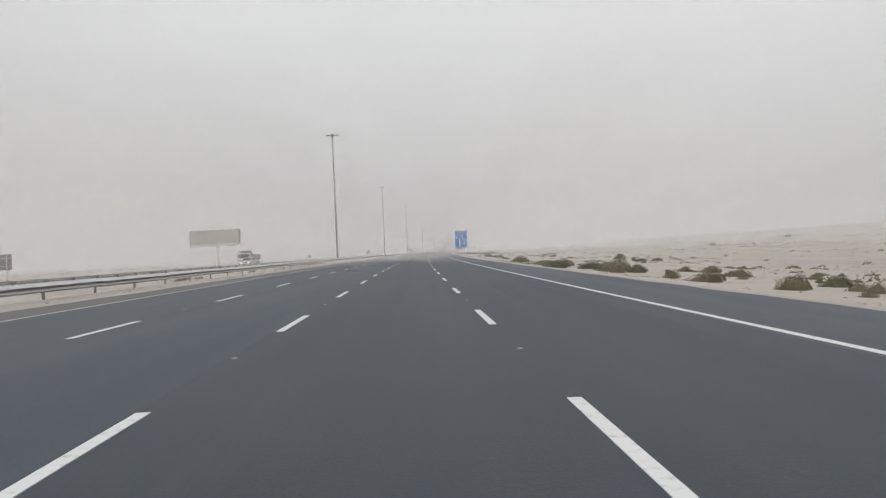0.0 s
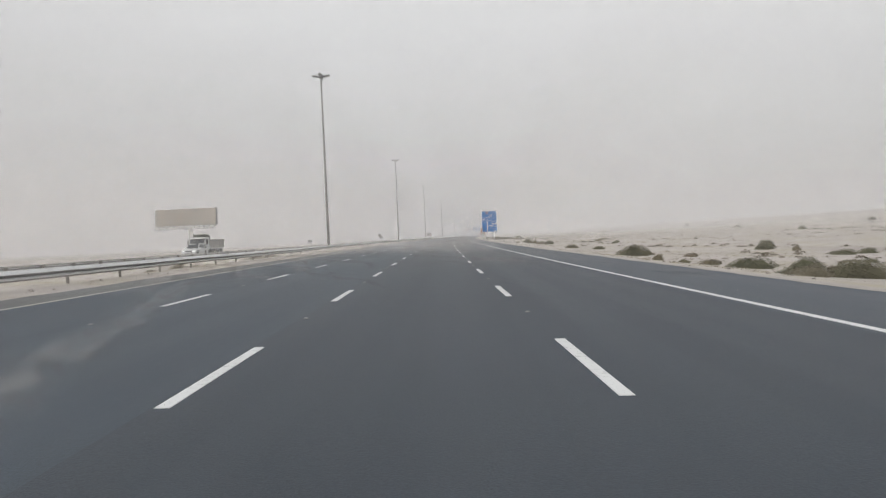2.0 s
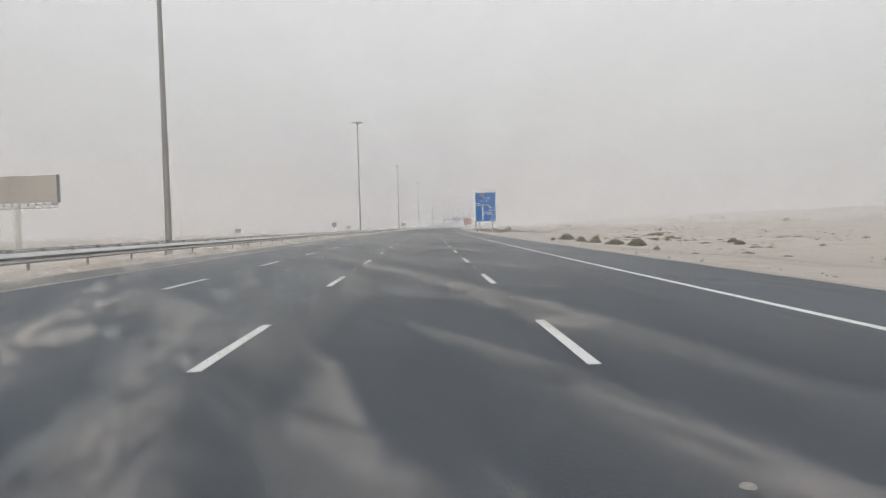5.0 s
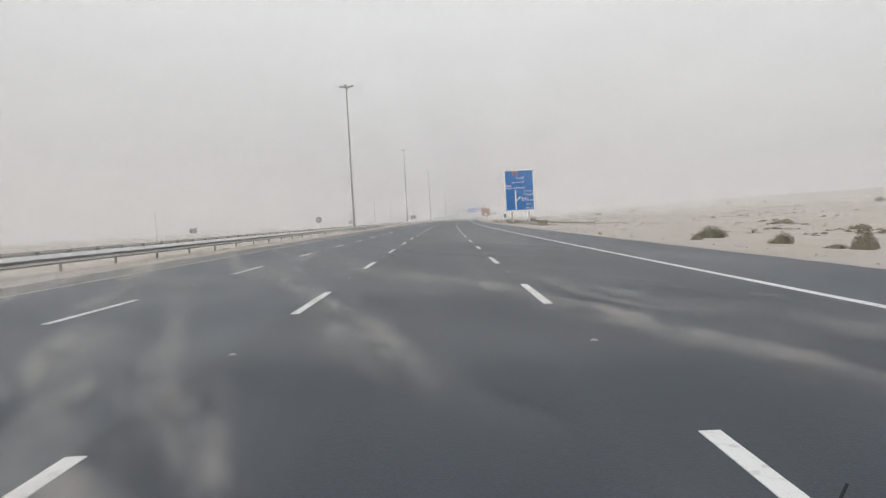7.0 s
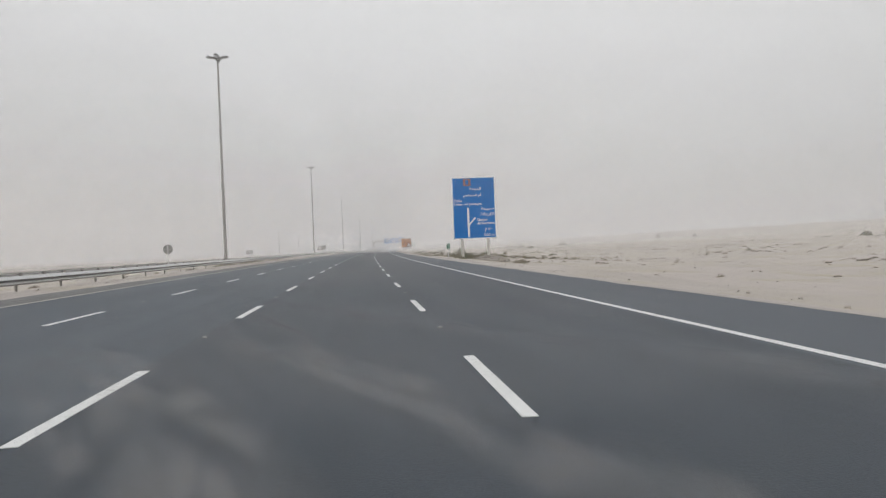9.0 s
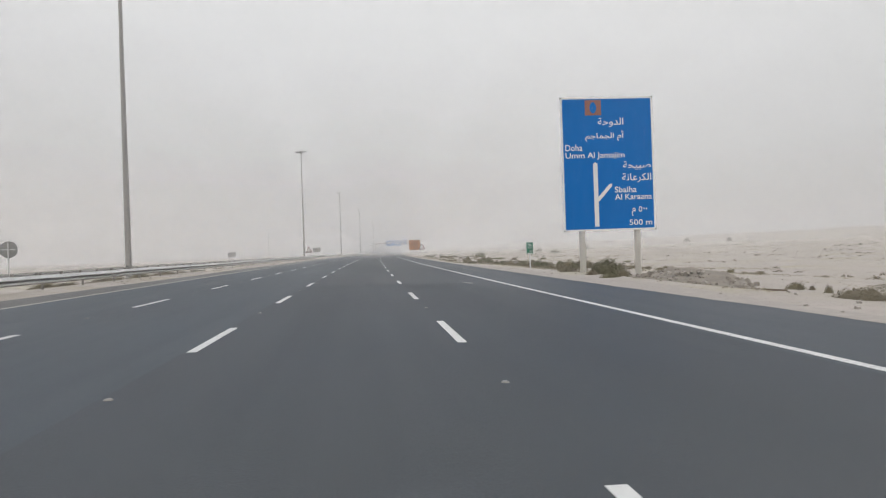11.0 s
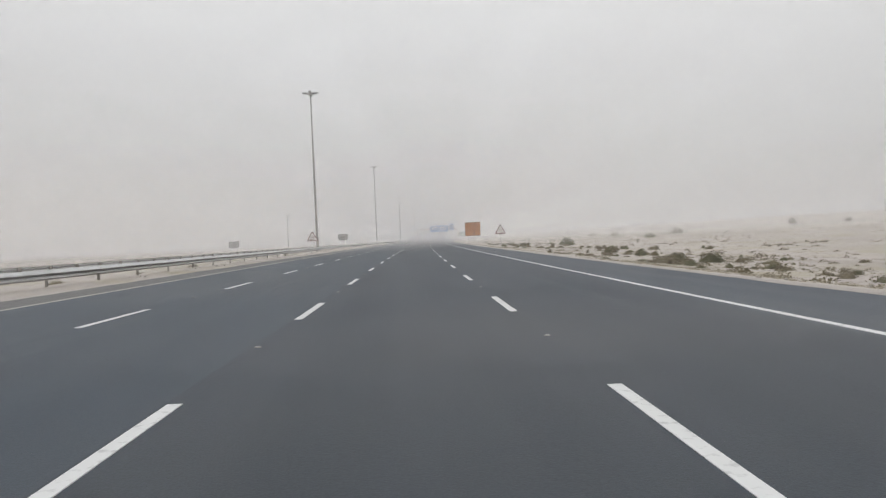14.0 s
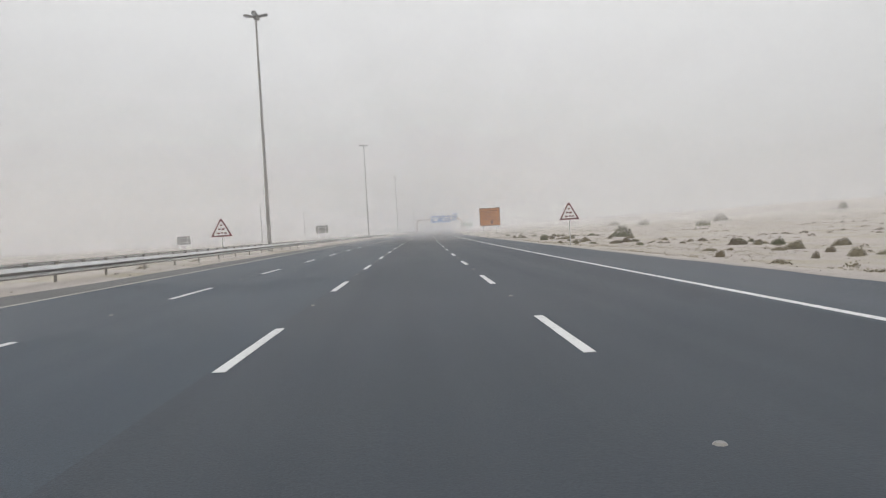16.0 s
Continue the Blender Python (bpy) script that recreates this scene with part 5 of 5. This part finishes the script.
def build_scraps():
    for lat, y, long, turn in ((3.94, 273.22, 0.33, -55), (4.08, 272.86, 0.36, -70)):
        bm = bmesh.new()
        outline = [(-long / 2, -0.008), (-long * 0.1, -0.02), (long / 2, -0.006), (long * 0.42, 0.012), (0.0, 0.016), (-long * 0.4, 0.01)]
        slab(bm, outline, "z", 0.0, 0.008, 0.002)
        me = bpy.data.meshes.new("plastic_scrap")
        bm.to_mesh(me)
        bm.free()
        me.materials.append(SCRAP)
        ob = tagged(new("plastic_scrap", me), "torn strip of pale plastic lying on the asphalt", "litter", "scraps on the road")
        ob.matrix_basis = place(lat, y, road_height(lat) + 0.002, turn)


def build_plank():
    bm = bmesh.new()
    slab(bm, [(-0.85, -0.05), (0.8, -0.06), (0.85, 0.05), (-0.8, 0.06)], "z", 0.0, 0.05, 0.012)
    me = bpy.data.meshes.new("plank")
    bm.to_mesh(me)
    bm.free()
    me.materials.append(STEM)
    tagged(new("plank", me), "weathered brown plank half buried in the sand", "plank").matrix_basis = place(12.1, 266.1, ground_height(12.1, 266.1), -68)


build_shrubs()
build_plank()
build_far_scrub()
build_stones()
build_rubble_heap()
build_scraps()


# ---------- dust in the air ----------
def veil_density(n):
    """Thicker near the ground, uneven, thinning out upwards and to the sides."""
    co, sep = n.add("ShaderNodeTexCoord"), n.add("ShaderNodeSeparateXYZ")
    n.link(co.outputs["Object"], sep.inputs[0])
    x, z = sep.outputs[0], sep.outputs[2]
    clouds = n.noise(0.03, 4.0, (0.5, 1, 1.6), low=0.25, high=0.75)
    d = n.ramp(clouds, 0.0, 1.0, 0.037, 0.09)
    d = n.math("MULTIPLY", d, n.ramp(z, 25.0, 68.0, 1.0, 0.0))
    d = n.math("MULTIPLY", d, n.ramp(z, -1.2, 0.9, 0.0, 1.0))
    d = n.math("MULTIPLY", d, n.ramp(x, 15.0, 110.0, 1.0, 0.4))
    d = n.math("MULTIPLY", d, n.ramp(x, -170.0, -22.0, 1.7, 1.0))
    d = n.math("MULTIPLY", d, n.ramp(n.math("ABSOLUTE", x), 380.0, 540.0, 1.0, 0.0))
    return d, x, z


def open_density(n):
    # Clears the dust softly around the camera's path, which runs through these sheets.
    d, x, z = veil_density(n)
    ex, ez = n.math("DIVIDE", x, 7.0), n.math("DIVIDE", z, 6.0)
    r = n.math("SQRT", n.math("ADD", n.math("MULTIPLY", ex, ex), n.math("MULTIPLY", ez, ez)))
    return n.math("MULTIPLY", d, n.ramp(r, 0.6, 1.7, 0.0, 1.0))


def sand_streams(n):
    """Snaking streams of sand that blow low across the lanes, sharp on one side and smoky on the other."""
    spot, sep, level = n.add("ShaderNodeNewGeometry").outputs["Position"], n.add("ShaderNodeSeparateXYZ"), n.add("ShaderNodeVectorMath")
    n.link(spot, sep.inputs[0])
    x, y = sep.outputs[0], sep.outputs[1]
    level.operation = "MULTIPLY"
    level.inputs[1].default_value = (1, 1, 0)
    n.link(spot, level.inputs[0])
    place_now = level.outputs[0]
    for scale, reach in ((0.06, 7.0), (0.45, 0.9)):
        warp = n.add("ShaderNodeTexNoise", Scale=scale, Detail=2.0)
        n.link(level.outputs[0], warp.inputs["Vector"])
        shift = n.add("ShaderNodeVectorMath")
        shift.operation = "MULTIPLY_ADD"
        n.link(warp.outputs["Color"], shift.inputs[0])
        shift.inputs[1].default_value = (reach, reach, 0)
        n.link(place_now, shift.inputs[2])
        place_now = shift.outputs[0]

    def drawn_out(across, along, turn, detail, rough):
        aim, size = n.add("ShaderNodeMapping"), n.add("ShaderNodeMapping")
        aim.inputs["Rotation"].default_value = (0, 0, radians(turn))
        size.inputs["Scale"].default_value = (across, along, 1)
        n.link(place_now, aim.inputs[0])
        n.link(aim.outputs[0], size.inputs[0])
        t = n.add("ShaderNodeTexNoise", Scale=1.0, Detail=detail, Roughness=rough)
        n.link(size.outputs[0], t.inputs["Vector"])
        return t.outputs[0]

    def tongue(value, low, edge, fade):
        return n.math("MULTIPLY", n.ramp(value, low, edge), n.ramp(value, edge, fade, 1.0, 0.12))

    broad = tongue(drawn_out(0.17, 0.035, -20, 3.0, 0.5), 0.47, 0.54, 0.78)
    fine = tongue(drawn_out(0.6, 0.085, -18, 4.0, 0.55), 0.46, 0.53, 0.74)
    sheets = n.ramp(drawn_out(0.1, 0.24, -68, 3.0, 0.55), 0.42, 0.68)
    smoke = n.ramp(drawn_out(1.6, 0.5, -24, 7.0, 0.66), 0.36, 0.66, 0.08, 1.0)
    amount = n.math("MULTIPLY", broad, n.math("ADD", n.math("MULTIPLY", fine, 0.13), 0.07))
    amount = n.math("ADD", amount, n.math("MULTIPLY", n.math("MULTIPLY", fine, sheets), 0.1))
    amount = n.math("MULTIPLY", n.math("ADD", amount, n.math("MULTIPLY", sheets, 0.02)), smoke)
    gusts = n.math("MULTIPLY", n.ramp(y, 70.0, 125.0, 0.12, 1.0), n.ramp(y, 176.0, 206.0, 1.0, 0.22))
    gusts = n.math("MULTIPLY", gusts, n.ramp(y, 225.0, 255.0, 1.0, 0.1))
    calm = n.math("ADD", gusts, n.ramp(y, 390.0, 500.0, 0.0, 0.5))
    windward = n.ramp(x, -11.0, 6.0, 1.45, 0.8)
    return n.math("MINIMUM", n.math("MULTIPLY", n.math("MULTIPLY", n.math("MULTIPLY", amount, 0.28), calm), windward), 0.05)


def tongue_density(n):
    """One tongue of sand: a firm edge upwind, a smoky flank, a frayed tail."""
    uv, spot = n.add("ShaderNodeSeparateXYZ"), n.add("ShaderNodeNewGeometry").outputs["Position"]
    n.link(n.add("ShaderNodeTexCoord").outputs["UV"], uv.inputs[0])
    sep = n.add("ShaderNodeSeparateXYZ")
    n.link(spot, sep.inputs[0])
    y = sep.outputs[1]

    def smoke(scale, across, along, detail, low, high):
        aim, size = n.add("ShaderNodeMapping"), n.add("ShaderNodeMapping")
        aim.inputs["Rotation"].default_value = (0, 0, radians(-20))
        size.inputs["Scale"].default_value = (across, along, 1)
        n.link(spot, aim.inputs[0])
        n.link(aim.outputs[0], size.inputs[0])
        t = n.add("ShaderNodeTexNoise", Scale=scale, Detail=detail, Roughness=0.62, Distortion=0.8)
        n.link(size.outputs[0], t.inputs["Vector"])
        return n.ramp(t.outputs[0], low, high)

    frayed = n.math("ADD", uv.outputs[0], n.math("MULTIPLY", n.math("SUBTRACT", smoke(1.0, 0.9, 0.5, 4.0, 0.2, 0.8), 0.5), 0.35))
    across = n.math("MULTIPLY", n.ramp(frayed, 0.04, 0.34), n.ramp(frayed, 0.34, 0.98, 1.0, 0.0))
    across = n.math("MULTIPLY", across, n.math("MULTIPLY", n.ramp(uv.outputs[0], 0.0, 0.16), n.ramp(uv.outputs[0], 0.8, 1.0, 1.0, 0.0)))
    length = n.math("MULTIPLY", n.ramp(uv.outputs[1], 0.0, 0.22), n.ramp(uv.outputs[1], 0.4, 1.0, 1.0, 0.0))
    d = n.math("MULTIPLY", n.math("MULTIPLY", across, length), n.math("ADD", n.math("MULTIPLY", smoke(1.0, 2.4, 0.7, 7.0, 0.38, 0.66), 0.93), 0.07))
    calm = n.math("MULTIPLY", n.ramp(y, 60.0, 115.0, 0.5, 1.0), n.ramp(y, 176.0, 206.0, 1.0, 0.42))
    return n.math("MULTIPLY", n.math("MULTIPLY", d, calm), 0.145)


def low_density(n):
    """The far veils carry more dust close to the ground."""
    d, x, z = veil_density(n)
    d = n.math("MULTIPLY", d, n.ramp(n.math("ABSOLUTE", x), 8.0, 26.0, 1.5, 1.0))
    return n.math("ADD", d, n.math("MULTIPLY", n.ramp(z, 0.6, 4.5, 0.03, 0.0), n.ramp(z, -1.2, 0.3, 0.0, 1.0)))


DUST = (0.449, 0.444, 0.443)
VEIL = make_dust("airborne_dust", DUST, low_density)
VEIL_OPEN = make_dust("airborne_dust_camera_gap", DUST, open_density)


def drift_density(n):
    """Low clouds of dust over the asphalt, gone above waist height."""
    sep, lift = n.add("ShaderNodeSeparateXYZ"), n.add("ShaderNodeSeparateXYZ")
    spot = n.add("ShaderNodeNewGeometry").outputs["Position"]
    n.link(spot, sep.inputs[0])
    n.link(n.add("ShaderNodeTexCoord").outputs["Object"], lift.inputs[0])
    x, y, z = lift.outputs[0], sep.outputs[1], lift.outputs[2]
    cloud = n.add("ShaderNodeTexNoise", Scale=0.09, Detail=4.0)
    n.link(spot, cloud.inputs["Vector"])
    gusts = n.math("MULTIPLY", n.ramp(y, 70.0, 120.0, 0.12, 1.0), n.ramp(y, 180.0, 240.0, 1.0, 0.6))
    gusts = n.math("ADD", gusts, n.ramp(y, 330.0, 440.0, 0.0, 0.5))
    d = n.math("MULTIPLY", n.math("MULTIPLY", n.ramp(cloud.outputs[0], 0.34, 0.66, 0.02, 0.14), gusts), n.ramp(z, 0.15, 1.1, 1.0, 0.0))
    d = n.math("MULTIPLY", d, n.ramp(z, 0.0, 0.4, 0.0, 1.0))
    return n.math("MULTIPLY", d, n.ramp(n.math("ABSOLUTE", n.math("ADD", x, 7.0)), 9.0, 16.0, 1.0, 0.0))


DRIFT = make_dust("low_dust", (0.46, 0.445, 0.425), drift_density)
TONGUE = make_dust("sand_tongue", (0.48, 0.452, 0.425), tongue_density)
STREAM = make_dust("blowing_sand", (0.47, 0.445, 0.415), sand_streams)


def build_sand_tongues():
    """Long low tongues of sand that the wind drives across the lanes, each three shells deep."""
    rng = random.Random(17)
    rows = []
    for y0, y1, count in ((32, 84, 16), (76, 114, 52), (112, 206, 290), (204, 216, 6), (400, 560, 70)):
        for _ in range(count):
            short = rng.random() < 0.45
            rows.append((9.0 - 33.0 * rng.random() ** 0.7, rng.uniform(y0, y1), rng.uniform(4.0, 11.0) if short else rng.uniform(14.0, 38.0),
                         rng.uniform(0.12, 0.4) if short else rng.uniform(0.2, 0.9), rng.uniform(0.04, 0.12) if short else rng.uniform(0.07, 0.22)))
    verts, faces, uvs = [], [], []
    for k, (lat, y, long, half, tall) in enumerate(rows):
        turn = radians(rng.uniform(13, 27))
        if y < 58.0:
            continue
        steps = max(6, int(long / 1.2))
        for shell in (0.35, 0.68, 1.0):
            first = len(verts)
            for j in range(steps + 1):
                v = j / steps
                swing = long * 0.05 * noise.noise((v * 2.5 + k * 7.1, k * 1.3, 0.0)) + 0.35 * noise.noise((v * long / 2.6, k * 3.1, 5.0))
                wide = half * (0.35 + 0.65 * math.sin(math.pi * min(1.0, 0.12 + 0.8 * v) ** 0.7)) * (0.75 + 0.25 * shell)
                cx, cy = lat - math.sin(turn) * v * long + swing * math.cos(turn), y + math.cos(turn) * v * long + swing * math.sin(turn)
                for i in range(7):
                    u = -1 + i / 3
                    px, py = cx + math.cos(turn) * u * wide, cy + math.sin(turn) * u * wide
                    base = road_height(px) if px > -11.3 else max(road_height(-11.3), ground_height(px, py)) + 0.03
                    verts.append(at(px, py, base + 0.012 + tall * shell * (1 - u * u) * math.sin(math.pi * min(1.0, 0.08 + 0.92 * v) ** 0.6)))
                    uvs.append((1 - i / 6, v))
            faces += [(first + j * 7 + i, first + j * 7 + i + 1, first + j * 7 + i + 8, first + j * 7 + i + 7) for j in range(steps) for i in range(6)]
    me = mesh_of("sand_tongues", verts, faces, TONGUE)
    layer = me.uv_layers.new(name="across_and_along")
    for loop in me.loops:
        layer.data[loop.index].uv = uvs[loop.vertex_index]
    for p in me.polygons:
        p.use_smooth = True
    tagged(new("sand_tongues", me), "long low tongues of pale sand blown across the lanes", "dust", kind="stuff")


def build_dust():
    # Upright sheets stand in for the haze of dust in the air.
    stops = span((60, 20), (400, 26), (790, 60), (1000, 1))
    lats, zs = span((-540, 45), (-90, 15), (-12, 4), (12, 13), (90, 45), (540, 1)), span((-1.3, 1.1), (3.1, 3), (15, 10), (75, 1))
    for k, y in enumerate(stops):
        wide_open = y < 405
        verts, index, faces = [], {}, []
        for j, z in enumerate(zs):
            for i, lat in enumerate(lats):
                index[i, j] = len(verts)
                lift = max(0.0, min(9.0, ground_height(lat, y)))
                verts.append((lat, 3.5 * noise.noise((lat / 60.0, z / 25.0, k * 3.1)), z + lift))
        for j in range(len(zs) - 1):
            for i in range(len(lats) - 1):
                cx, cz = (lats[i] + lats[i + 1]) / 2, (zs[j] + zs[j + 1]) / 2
                # Hole in the sheet where the camera passes.
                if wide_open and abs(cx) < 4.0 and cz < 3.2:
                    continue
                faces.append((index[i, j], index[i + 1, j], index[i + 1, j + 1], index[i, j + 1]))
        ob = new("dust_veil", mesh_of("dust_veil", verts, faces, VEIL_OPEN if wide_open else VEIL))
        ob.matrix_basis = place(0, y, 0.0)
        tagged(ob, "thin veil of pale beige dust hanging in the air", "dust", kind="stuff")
    for k, y in enumerate(span((40, 6.5), (104, 5.0), (216, 11), (400, 13), (570, 1))):
        lats, zs = span((-23, 2), (9, 1)), span((0, 0.14), (0.14, 0.24), (1.1, 1))
        verts = [(lat, 1.2 * noise.noise((lat / 5.0, k * 2.7, 1.0)), z + (road_height(lat) if lat > -11.3 else max(road_height(-11.3), ground_height(lat, y)))) for z in zs for lat in lats]
        n = len(lats)
        faces = [(j * n + i, j * n + i + 1, (j + 1) * n + i + 1, (j + 1) * n + i) for j in range(len(zs) - 1) for i in range(n - 1)]
        ob = new("dust_drift", mesh_of("dust_drift", verts, faces, DRIFT))
        ob.matrix_basis = place(0, y, 0.0)
        tagged(ob, "low cloud of pale dust blowing over the lanes", "dust", kind="stuff")
    lats, ys = span((-26, 1.5), (9.5, 1)), span((15, 3), (640, 1))
    n = len(lats)
    faces = [(j * n + i, j * n + i + 1, (j + 1) * n + i + 1, (j + 1) * n + i) for j in range(len(ys) - 1) for i in range(n - 1)]
    for k, lift in enumerate((0.04, 0.12, 0.24)):
        verts = [at(lat, y, (road_height(lat) if lat > -11.3 else ground_height(lat, y) + 0.1) + lift * (1 + 0.4 * noise.noise((lat / 4.0, y / 6.0, 5.0 + k)))) for y in ys for lat in lats]
        tagged(new("blowing_sand", mesh_of("blowing_sand", verts, faces, STREAM)), "streams of pale sand blowing low over the asphalt", "dust", kind="stuff")


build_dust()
build_sand_tongues()
